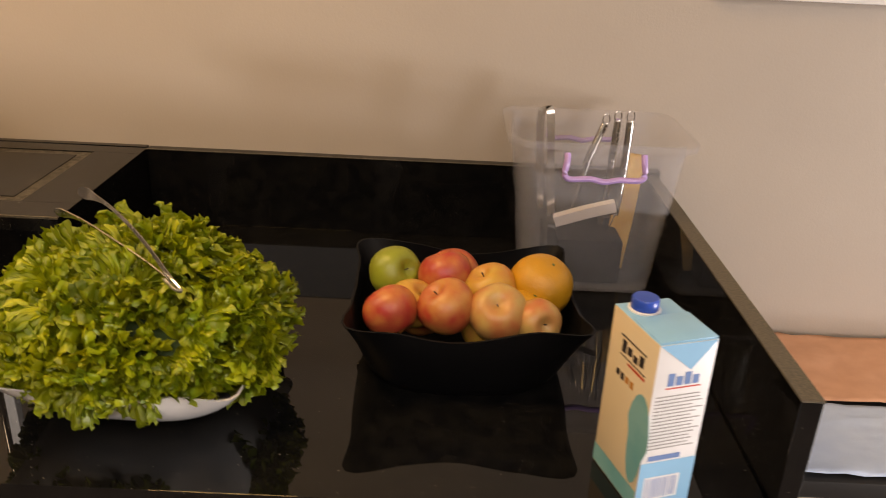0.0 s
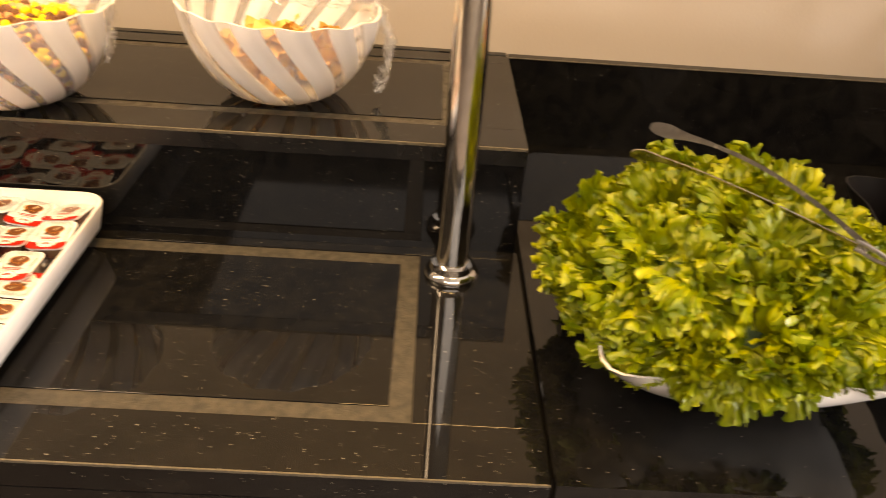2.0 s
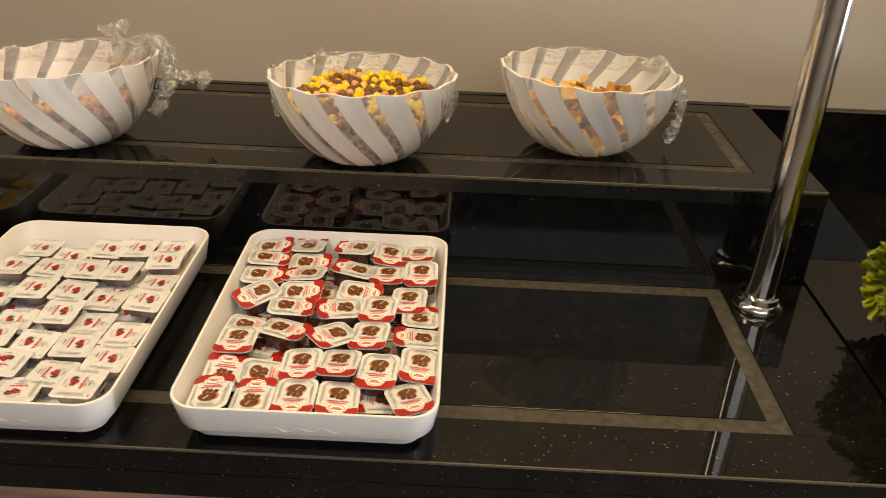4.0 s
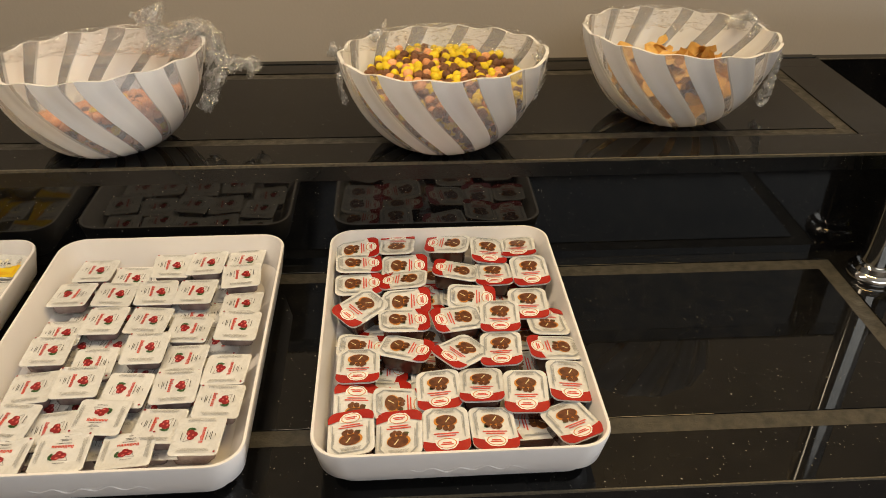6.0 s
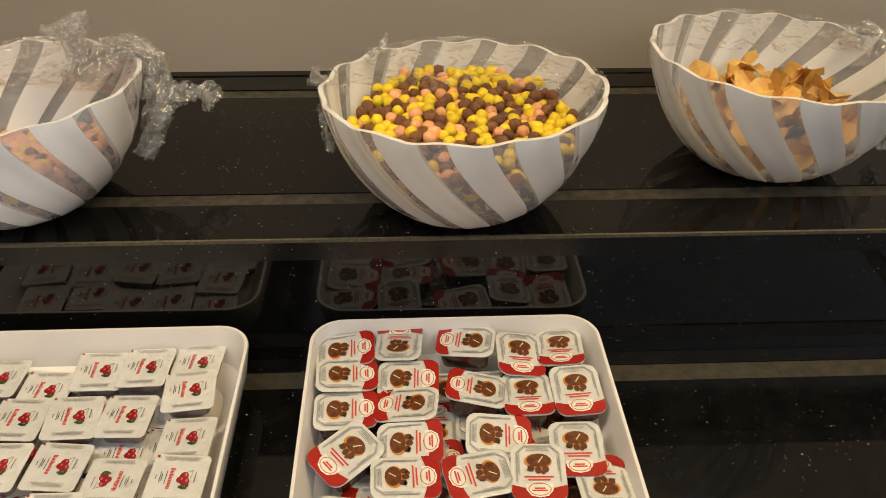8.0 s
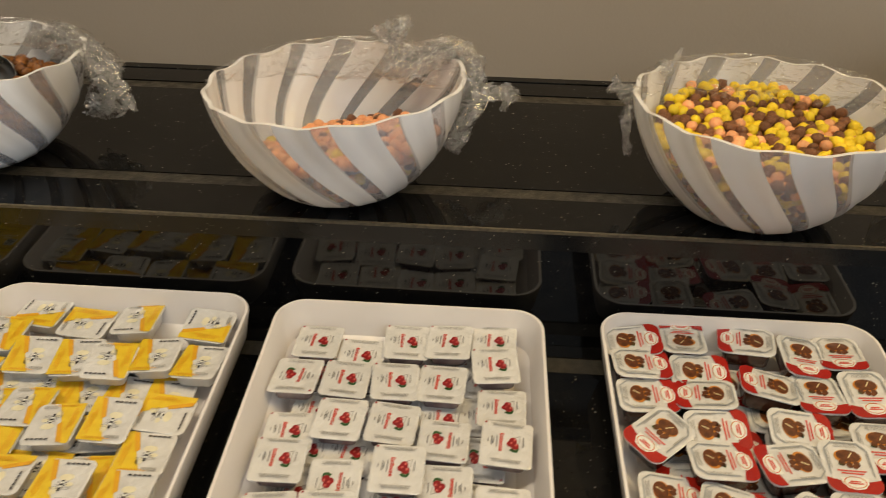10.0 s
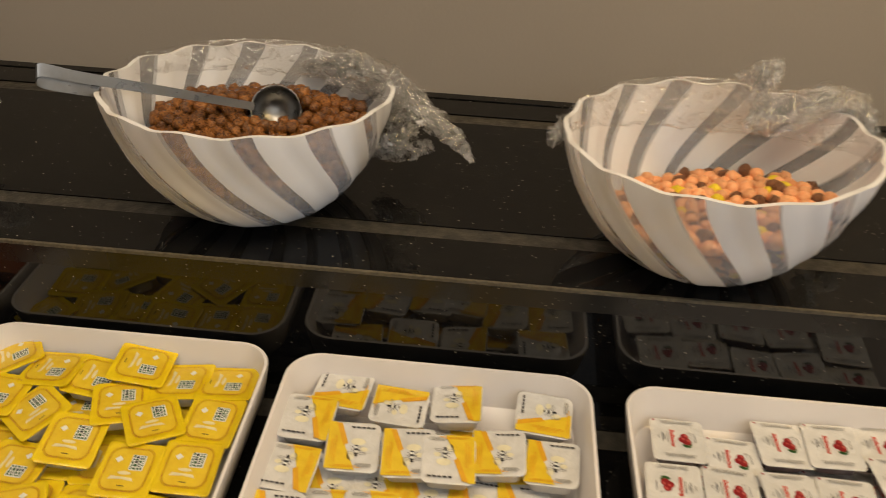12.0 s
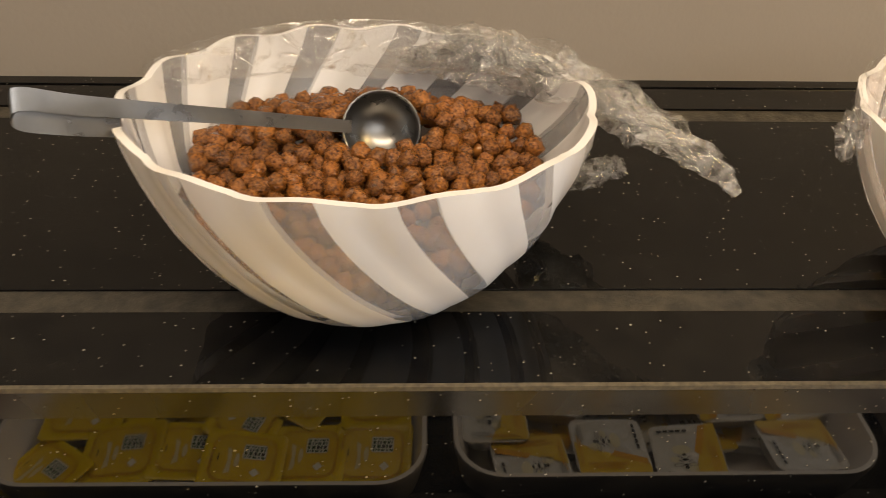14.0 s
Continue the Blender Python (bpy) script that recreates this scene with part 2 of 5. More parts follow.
M = {
    "granite": granite("black_granite", 0.014, 1.34, 0.14),
    "granite_clean": granite("black_granite_wiped", 0.012, 1.40, 0.0, 0.95),
    "granite_dull": granite("black_granite_unpolished", 0.38, 1.5),
    "granite_riser": granite("black_granite_upstand", 0.07, 1.47),
    "channel": material("channel_grit", (0.060, 0.052, 0.038), 0.5, second=(0.028, 0.025, 0.02), scale=90, bump=0.4, rough_var=0.15),
    "edge": material("brown_stone_edge", (0.12, 0.10, 0.065), 0.55, second=(0.06, 0.05, 0.035), scale=300),
    "wall": material("wall_paint", (0.39, 0.338, 0.280), 0.7, second=(0.365, 0.316, 0.262), scale=3, bump=0.12, bump_scale=220),
    "ceiling": material("ceiling_paint", (0.75, 0.73, 0.70), 0.8, scale=5),
    "floor": material("floor_tile", (0.22, 0.18, 0.15), 0.3, second=(0.17, 0.14, 0.12), scale=6),
    "wood": wood("laminate_wood"),
    "dark": material("dark_gap", (0.012, 0.011, 0.010), 0.6, scale=40),
    "white_trim": material("white_trim_paint", (0.78, 0.77, 0.74), 0.4, scale=8),
    "chrome": material("polished_steel", (0.78, 0.76, 0.72), 0.15, 1.0, scale=60, rough_var=0.03),
    "pole": material("brushed_pole_steel", (0.76, 0.74, 0.70), 0.10, 1.0, scale=60, rough_var=0.03),
    "cup_steel": material("dark_worn_steel", (0.27, 0.26, 0.245), 0.32, 1.0, scale=80, rough_var=0.08),
    "dull_steel": material("dull_steel", (0.50, 0.48, 0.45), 0.36, 1.0, scale=80, rough_var=0.08),
    "steel": material("brushed_steel", (0.44, 0.42, 0.38), 0.22, 1.0, scale=120, rough_var=0.08),
    "melamine": material("white_melamine", (0.80, 0.755, 0.725), 0.28, second=(0.77, 0.725, 0.695), scale=14, bump=0.03),
    "opal": glowing_through(material("white_opal_plastic", (0.91, 0.90, 0.90), 0.22, scale=10), (0.92, 0.90, 0.88), 0.22),
    "clear_stripe": sheer("clear_grey_plastic", (0.62, 0.62, 0.64), 0.70, 0.22, (0.96, 0.96, 0.97)),
        "film_tight": film_material("cling_film_stretched", 0.05, 0.80, 42, 0.52, 0.09, 0.25),
    "film_bunch": film_material("cling_film_bunched", 0.16, 0.95, 60, 0.42, 0.12, 0.45),
    "choc": material("cocoa_cereal", (0.30, 0.115, 0.022), 0.15, second=(0.055, 0.019, 0.006), scale=3.2, bump=0.7, bump_scale=5, per_object=0.3),
    "cocoa": material("brown_puff", (0.25, 0.105, 0.042), 0.4, second=(0.13, 0.05, 0.022), scale=2.5, bump=0.8, bump_scale=6, per_object=0.2),
    "yellow_puff": material("yellow_puff", (0.88, 0.68, 0.020), 0.5, second=(0.84, 0.58, 0.015), scale=2, bump=0.5, bump_scale=7, per_object=0.12),
    "peach_puff": material("peach_puff", (0.88, 0.46, 0.22), 0.5, second=(0.80, 0.33, 0.14), scale=2, bump=0.5, bump_scale=7, per_object=0.2),
    "flake": material("corn_flake", (0.80, 0.52, 0.15), 0.5, second=(0.66, 0.36, 0.08), scale=90, bump=0.4),
    "foil": material("white_foil", (0.70, 0.685, 0.66), 0.17, second=(0.61, 0.595, 0.57), scale=60, bump=1.0, bump_scale=110, per_object=0.05),
    "yellow_foil": material("yellow_foil", (0.82, 0.61, 0.010), 0.26, second=(0.76, 0.53, 0.01), scale=60, bump=0.6, bump_scale=110, per_object=0.05),
    "red_print": material("red_print", (0.37, 0.018, 0.009), 0.27, second=(0.30, 0.013, 0.009), scale=80, bump=0.15),
    "bright_red": material("bright_red_print", (0.62, 0.06, 0.03), 0.3, scale=80),
    "grey_print": material("grey_print", (0.30, 0.29, 0.27), 0.35, scale=80),
    "silver_print": material("silver_print", (0.36, 0.37, 0.37), 0.3, scale=120),
    "cream_print": material("cream_print", (0.80, 0.74, 0.52), 0.3, scale=100),
    "orange_print": material("orange_print", (0.78, 0.40, 0.02), 0.3, scale=120),
    "pale_red_print": material("pale_red_print", (0.62, 0.16, 0.13), 0.3, scale=200),
    "brown_print": material("brown_print", (0.08, 0.025, 0.010), 0.3, scale=300, second=(0.17, 0.06, 0.02)),
    "amber_print": material("amber_print", (0.55, 0.22, 0.03), 0.3, scale=120),
    "cherry_print": material("cherry_print", (0.32, 0.012, 0.016), 0.3, second=(0.22, 0.01, 0.012), scale=250),
    "green_print": material("green_print", (0.04, 0.105, 0.03), 0.3, scale=120),
    "gold_print": material("gold_print", (0.80, 0.57, 0.03), 0.28, second=(0.72, 0.47, 0.02), scale=100, bump=0.15),
    "pale_print": material("pale_print", (0.80, 0.70, 0.42), 0.3, scale=100),
    "white_print": material("white_print", (0.82, 0.82, 0.76), 0.3, scale=100),
    "ink": material("dark_ink", (0.035, 0.03, 0.03), 0.35, scale=100),
    "syrup_cup": material("dark_syrup_cup", (0.045, 0.018, 0.012), 0.15, second=(0.08, 0.03, 0.02), scale=80),
    "jam_cup": material("dark_jam_cup", (0.10, 0.055, 0.06), 0.15, second=(0.30, 0.24, 0.24), scale=40),
    "white_cup": material("white_cup", (0.72, 0.70, 0.66), 0.3, scale=40),
    "amber_cup": material("amber_cup", (0.36, 0.12, 0.05), 0.2, scale=60),
    "black_plastic": material("matt_black_plastic", (0.003, 0.003, 0.0036), 0.5, ior=1.22, scale=50, bump=0.06, bump_scale=300),
    "porcelain": material("white_porcelain", (0.80, 0.78, 0.75), 0.15, scale=12, coat=0.3),
    "bin": sheer("clear_bin_plastic", (0.66, 0.65, 0.66), 0.86, 0.2, (0.93, 0.93, 0.94)),
    "purple": material("purple_plastic", (0.42, 0.28, 0.58), 0.35, scale=30),
    "carton_cream": material("carton_cream", (0.70, 0.58, 0.39), 0.35, second=(0.68, 0.55, 0.35), scale=10),
    "carton_white": material("carton_white", (0.80, 0.79, 0.78), 0.35, scale=12),
    "carton_blue": material("carton_blue", (0.26, 0.52, 0.74), 0.33, scale=12),
    "carton_teal": material("carton_teal", (0.12, 0.34, 0.36), 0.35, second=(0.22, 0.44, 0.44), scale=18),
    "carton_print": material("carton_print", (0.16, 0.26, 0.50), 0.35, scale=50),
    "cap_blue": material("blue_cap", (0.02, 0.07, 0.42), 0.3, scale=40),
    "cloth_peach": material("peach_cloth", (0.66, 0.36, 0.22), 0.85, second=(0.60, 0.32, 0.19), scale=30, bump=0.3, bump_scale=600),
    "cloth_blue": material("pale_blue_cloth", (0.52, 0.62, 0.78), 0.85, second=(0.47, 0.57, 0.74), scale=30, bump=0.3, bump_scale=600),
    "stem": material("brown_stem", (0.06, 0.035, 0.015), 0.7, scale=100),
}


def fruit_skin(name, a, b, scale, speck=0.0):
    return material(name, a, 0.36, second=b, scale=scale, bump=0.05 + speck, bump_scale=22)


SKIN = {
    "green": fruit_skin("green_apple_skin", (0.240, 0.272, 0.024), (0.200, 0.216, 0.020), 1.2),
    "red": fruit_skin("red_apple_skin", (0.368, 0.036, 0.024), (0.480, 0.176, 0.048), 1.3),
    "blush": fruit_skin("blushed_apple_skin", (0.496, 0.224, 0.056), (0.368, 0.040, 0.024), 1.1),
    "yellow": fruit_skin("yellow_apple_skin", (0.496, 0.304, 0.048), (0.464, 0.176, 0.040), 1.1),
    "pale": fruit_skin("pale_apple_skin", (0.480, 0.320, 0.096), (0.448, 0.144, 0.048), 1.0),
    "orange": fruit_skin("orange_peel", (0.528, 0.256, 0.016), (0.400, 0.200, 0.011), 1.2, 0.35),
}


def lettuce_skin():
    m = material("curly_lettuce_leaf", (0.40, 0.41, 0.010), 0.42, second=(0.13, 0.19, 0.004), scale=30, bump=0.5, bump_scale=130, per_object=0.22)
    return glowing_through(m, None, 0.20)


M["lettuce"] = lettuce_skin()
# Near-black green: the shade between the leaves, put into the core's colour.
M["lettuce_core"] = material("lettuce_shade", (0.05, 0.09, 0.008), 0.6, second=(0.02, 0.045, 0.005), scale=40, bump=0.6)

# ---- mesh helpers ----


def mesh_of(bm, name, mats, smooth=True):
    me = bpy.data.meshes.new(name)
    bmesh.ops.recalc_face_normals(bm, faces=bm.faces[:])
    bm.to_mesh(me)
    bm.free()
    for m in mats if isinstance(mats, (list, tuple)) else (mats,):
        me.materials.append(m)
    if smooth:
        me.polygons.foreach_set("use_smooth", [True] * len(me.polygons))
        me.set_sharp_from_angle(angle=radians(12 if "granite" in me.materials[0].name else 42))
    return me


def part(name, bm, mat, parent, label=""):
    me = bm if isinstance(bm, bpy.types.Mesh) else mesh_of(bm, name, mat)
    ob = new(name, me)
    ob.parent = parent
    return tagged(ob, label)


def thing(name, m, label, category, group="", kind=""):
    ob = new(name)
    ob.empty_display_size = 0.05
    ob.matrix_world = m
    return tagged(ob, label, category, group, kind)


def solid(name, bm, mat, label, category, m=None, group="", kind=""):
    ob = new(name, mesh_of(bm, name, mat))
    if m is not None:
        ob.matrix_world = m
    return tagged(ob, label, category, group, kind)


def box(x0, x1, y0, y1, z0, z1, bevel=0.0, bm=None, seg=2):
    bm2 = bmesh.new()
    bmesh.ops.create_cube(bm2, size=1)
    for v in bm2.verts:
        v.co = Vector((x0 + (v.co.x + 0.5) * (x1 - x0), y0 + (v.co.y + 0.5) * (y1 - y0), z0 + (v.co.z + 0.5) * (z1 - z0)))
    if bevel:
        bmesh.ops.bevel(bm2, geom=bm2.edges[:], offset=bevel, segments=seg, profile=0.5, affect="EDGES")
    if bm is None:
        return bm2
    merge(bm, bm2)
    return bm


def merge(bm, other, m=None, index=None):
    me = bpy.data.meshes.new("tmp")
    if index is not None:
        for f in other.faces:
            f.material_index = index
    if m is not None:
        bmesh.ops.transform(other, matrix=m, verts=other.verts[:])
    other.to_mesh(me)
    other.free()
    bm.from_mesh(me)
    bpy.data.meshes.remove(me)


def rounded(w, d, r, n=5, cx=0.0, cy=0.0):
    """Outline of a rectangle with rounded corners, counter-clockwise."""
    out = []
    for qx, qy, a0 in ((1, 1, 0), (-1, 1, 90), (-1, -1, 180), (1, -1, 270)):
        for k in range(n + 1):
            a = radians(a0 + 90 * k / n)
            out.append((cx + qx * (w / 2 - r) + r * math.cos(a), cy + qy * (d / 2 - r) + r * math.sin(a)))
    return out


def oval(rx, ry, n=16, cx=0.0, cy=0.0):
    return [(cx + rx * math.cos(2 * math.pi * k / n), cy + ry * math.sin(2 * math.pi * k / n)) for k in range(n)]


def loft(rings, cap_first=True, cap_last=True, closed=True, bm=None):
    bm = bm or bmesh.new()
    vs = [[bm.verts.new(p) for p in ring] for ring in rings]
    for a, b in zip(vs, vs[1:]):
        n = len(a)
        for k in range(n if closed else n - 1):
            bm.faces.new((a[k], a[(k + 1) % n], b[(k + 1) % n], b[k]))
    if cap_first:
        bm.faces.new(vs[0][::-1])
    if cap_last:
        bm.faces.new(vs[-1])
    return bm


def flat(bm, pts, z, index):
    f = bm.faces.new([bm.verts.new((x, y, z)) for x, y in pts])
    f.material_index = index
    return f


def tube(path, radius, n=10, bm=None, flatten=1.0):
    """A round bar along a path; radius may be a list."""
    path = [Vector(p) for p in path]
    rings = []
    for k, p in enumerate(path):
        d = (path[min(k + 1, len(path) - 1)] - path[max(k - 1, 0)]).normalized()
        side = d.cross(Vector((0, 0, 1)))
        side = side.normalized() if side.length > 1e-4 else Vector((1, 0, 0))
        up = side.cross(d)
        r = radius[k] if isinstance(radius, (list, tuple)) else radius
        rings.append([p + r * (math.cos(2 * math.pi * j / n) * side + flatten * math.sin(2 * math.pi * j / n) * up) for j in range(n)])
    return loft(rings, bm=bm)


def smooth_path(points, steps=6):
    """A smooth curve through a few points."""
    p = [Vector(q) for q in points]
    p = [2 * p[0] - p[1], *p, 2 * p[-1] - p[-2]]
    out = []
    for k in range(1, len(p) - 2):
        for s in range(steps):
            t = s / steps
            out.append(0.5 * (2 * p[k] + (p[k + 1] - p[k - 1]) * t + (2 * p[k - 1] - 5 * p[k] + 4 * p[k + 1] - p[k + 2]) * t * t
                              + (3 * p[k] - p[k - 1] - 3 * p[k + 1] + p[k + 2]) * t ** 3))
    return out + [p[-2]]


def lathe(profile, n=32):
    return loft([[(r * math.cos(2 * math.pi * k / n), r * math.sin(2 * math.pi * k / n), z) for k in range(n)] for r, z in profile])


TOP = 0.90      # worktop
SHELF = 1.039   # raised shelf
BACK = 0.737    # back wall
SPLIT = -0.379   # joint between the two counters
FRONT = 0.007   # front edge of the counters
LEFT_END = -3.0
PANEL_X = 0.491

# ---- the room ----
def slab(name, x0, x1, y0, y1, z0, z1, mat, label, category):
    return solid(name, box(x0, x1, y0, y1, z0, z1), M[mat], label, category, kind="structure")


slab("wall_back", -5.1, 3.5, BACK, BACK + 0.15, 0, 2.7, "wall", "plain beige painted wall behind the buffet", "wall")
slab("wall_front", -5.1, 3.5, -3.75, -3.6, 0, 2.7, "wall", "plain beige painted wall across the room", "wall")
slab("wall_left", -5.1, -4.95, -3.6, BACK, 0, 2.7, "wall", "plain beige painted end wall", "wall")
slab("wall_right", 3.5, 3.65, -3.75, BACK + 0.15, 0, 2.7, "wall", "plain beige painted end wall", "wall")
slab("floor", -5.1, 3.65, -3.75, BACK + 0.15, -0.1, 0, "floor", "brown tiled floor of the dining room", "floor")
slab("ceiling", -5.1, 3.65, -3.75, BACK + 0.15, 2.7, 2.8, "ceiling", "white painted flat ceiling", "ceiling")
solid("trim", box(0.56, 2.6, BACK - 0.018, BACK, 1.335, 1.42, 0.004), M["white_trim"], "white painted ledge along the wall", "trim", kind="structure")


# ---- counters ----
def framed_top(name, x0, x1, y0, y1, z0, z1, gx0, gx1, gy0, gy1, width, label):
    """A stone top with a sunken channel running round an inset plate."""
    top = thing(name, pose(0, 0, 0), label, "countertop")
    deep = 0.0018
    bm = box(x0, x1, y0, gy0, z0, z1, 0.0004)
    box(x0, x1, gy1, y1, z0, z1, 0.0004, bm)
    box(gx1, x1, gy0, gy1, z0, z1, 0.0004, bm)
    box(x0, gx0, gy0, gy1, z0, z1, 0.0004, bm)
    part("border", bm, M["granite"], top)
    part("inset_plate", box(gx0 + width, gx1 - width, gy0 + width, gy1 - width, z0, z1 - 0.0006, 0.0004), M["granite"], top, "black stone plate set into the counter")
    part("channel", box(gx0, gx1, gy0, gy1, z0 + 0.001, z1 - deep), M["channel"], top, "dull grey-brown sunken channel")
    return top


lower = framed_top("countertop", LEFT_END, SPLIT - 0.002, FRONT, 0.379, TOP - 0.03, TOP, -2.9, -0.500, 0.073, 0.362, 0.022,
                   "polished black granite countertop with a recessed channel")
part("front_edge", box(LEFT_END, SPLIT - 0.002, FRONT, 0.029, 0.838, TOP - 0.0305, 0.001), M["granite"], lower)
# Thin strip, browner and lighter than the stone, along the top front edge.
part("edge_line", box(LEFT_END, SPLIT - 0.003, FRONT - 0.0006, FRONT + 0.0012, TOP - 0.0022, TOP + 0.0002), M["edge"], lower, "thin brown line along the front edge")
part("riser", box(LEFT_END, SPLIT - 0.005, 0.379, 0.392, TOP - 0.03, SHELF - 0.02, 0.0002), M["granite_riser"], lower, "glossy black upstand behind the trays")
part("end_panel", box(SPLIT - 0.020, SPLIT - 0.005, 0.3925, BACK - 0.001, TOP - 0.03, SHELF - 0.0205, 0.001), M["granite"], lower)
upper = framed_top("raised_shelf", LEFT_END, SPLIT - 0.004, 0.380, BACK - 0.014, SHELF - 0.02, SHELF, -2.9, -0.462, 0.436, 0.685, 0.020,
                   "polished black granite shelf raised behind the trays")
part("fascia", box(LEFT_END, SPLIT - 0.0045, 0.3785, 0.3798, SHELF - 0.0215, SHELF - 0.003), M["granite_dull"], upper, "dull dusty front edge of the black shelf")
part("edge_line", box(LEFT_END, SPLIT - 0.005, 0.3784, 0.381, SHELF - 0.0028, SHELF + 0.0003), M["edge"], upper, "thin pale line along the shelf's front edge")
part("back_strip", box(LEFT_END, SPLIT - 0.006, BACK - 0.014, BACK - 0.0005, SHELF - 0.02, SHELF + 0.0012, 0.0005), M["granite"], upper)

right_top = thing("countertop", pose(0, 0, 0), "polished black granite counter with a low upstand at the wall", "countertop")
part("slab", box(SPLIT + 0.003, PANEL_X, FRONT, BACK - 0.002, TOP - 0.03, TOP, 0.0004), M["granite_clean"], right_top)
part("front_edge", box(SPLIT + 0.003, PANEL_X, FRONT, 0.029, 0.838, TOP - 0.0305, 0.001), M["granite_clean"], right_top)
part("upstand", box(SPLIT - 0.0038, PANEL_X + 0.03, BACK - 0.0205, BACK - 0.0005, TOP + 0.0002, SHELF, 0.001), M["granite_clean"], right_top)
part("edge_line", box(SPLIT - 0.0038, PANEL_X + 0.03, BACK - 0.0205, BACK - 0.019, SHELF - 0.0018, SHELF + 0.0003), M["edge"], right_top)
side = thing("end_screen", pose(PANEL_X + 0.002, 0.022, 0), "upright black granite screen closing the counter's end", "panel")
part("slab", box(0, 0.022, -0.004, 0.693, 0.80, SHELF - 0.006, 0.0012), M["granite_clean"], side)
part("edge_line", box(-0.0004, 0.0224, -0.0046, 0.693, SHELF - 0.0075, SHELF - 0.0056), M["edge"], side)

base = thing("base_cabinet", pose(0, 0, 0), "brown wood-grain cabinet fronts under the black counter", "cabinet")
part("carcass", box(LEFT_END, PANEL_X, 0.045, BACK - 0.003, 0.08, 0.8695), M["dark"], base)
part("toe_kick", box(LEFT_END, PANEL_X, 0.08, 0.095, 0, 0.08), M["dark"], base)
for x0, x1 in ((-2.95, -2.42), (-2.414, -1.722), (-1.716, -1.024), (-1.020, -0.953), (-0.949, -0.491), (-0.487, -0.420), (-0.366, 0.05), (0.054, 0.468)):
    part("front_panel", box(x0, x1, 0.026, 0.044, 0.085, 0.835, 0.0012), M["wood"], base)

# ---- steel post ----
post = thing("steel_post", pose(-0.4625, 0.324, TOP), "polished round steel post standing on the counter", "post")
part("pole", lathe([(0.0185, 0.004), (0.0185, 1.78)], 40), M["pole"], post)
part("base_ring", lathe([(0.031, 0.0), (0.032, 0.004), (0.030, 0.008), (0.0255, 0.011), (0.024, 0.018), (0.0188, 0.0195)], 40), M["pole"], post, "stepped steel base ring")

# ---- low table past the end screen ----
table = thing("side_table", pose(0, 0, 0), "low dark table against the wall beside the counter", "table")
part("tabletop", box(0.56, 1.95, 0.30, BACK - 0.003, 0.685, 0.715, 0.003), M["dark"], table)
for x in (0.60, 1.88):
    for y in (0.33, 0.68):
        part("leg", box(x, x + 0.05, y, y + 0.045, 0, 0.685, 0.003), M["dark"], table)


def cloth(name, x0, x1, y0, y1, z, mat, label, seed):
    bm = bmesh.new()
    nx, ny = 48, 20
    rows = []
    for j in range(ny + 1):
        row = []
        for i in range(nx + 1):
            x, y = x0 + (x1 - x0) * i / nx, y0 + (y1 - y0) * j / ny
            w = noise.noise(Vector((x * 5 + seed, y * 14 - x * 9, seed)))
            fold = 0.006 * max(0.0, 1 - abs(w) * 6)
            row.append(bm.verts.new((x, y, z + fold + 0.003 * noise.noise(Vector((x * 14, y * 14, seed))))))
        rows.append(row)
    for a, b in zip(rows, rows[1:]):
        for i in range(nx):
            bm.faces.new((a[i], a[i + 1], b[i + 1], b[i]))
    ob = solid(name, bm, M[mat], label, "tablecloth")
    md = ob.modifiers.new("thickness", "SOLIDIFY")
    md.thickness = 0.0015
    return ob


cloth("tablecloth", 0.57, 1.94, 0.500, BACK - 0.006, 0.7205, "cloth_peach", "creased peach cloth spread on the low table", 3)
cloth("tablecloth", 0.57, 1.94, 0.310, 0.495, 0.7205, "cloth_blue", "creased pale blue cloth spread on the low table", 8)


# ---- twisted striped bowls ----
FLUTES = 14
BOWL_R, BOWL_H = 0.121, 0.110
PROFILE = ((0.0, 0.046), (0.02, 0.055), (0.07, 0.0675), (0.16, 0.0795), (0.28, 0.0905), (0.42, 0.1010), (0.58, 0.1095), (0.76, 0.1165), (0.91, 0.1210), (1.0, 0.1222))


def bowl_radius(u):
    for (a, ra), (b, rb) in zip(PROFILE, PROFILE[1:]):
        if u <= b:
            return ra + (rb - ra) * (u - a) / (b - a)
    return PROFILE[-1][1]


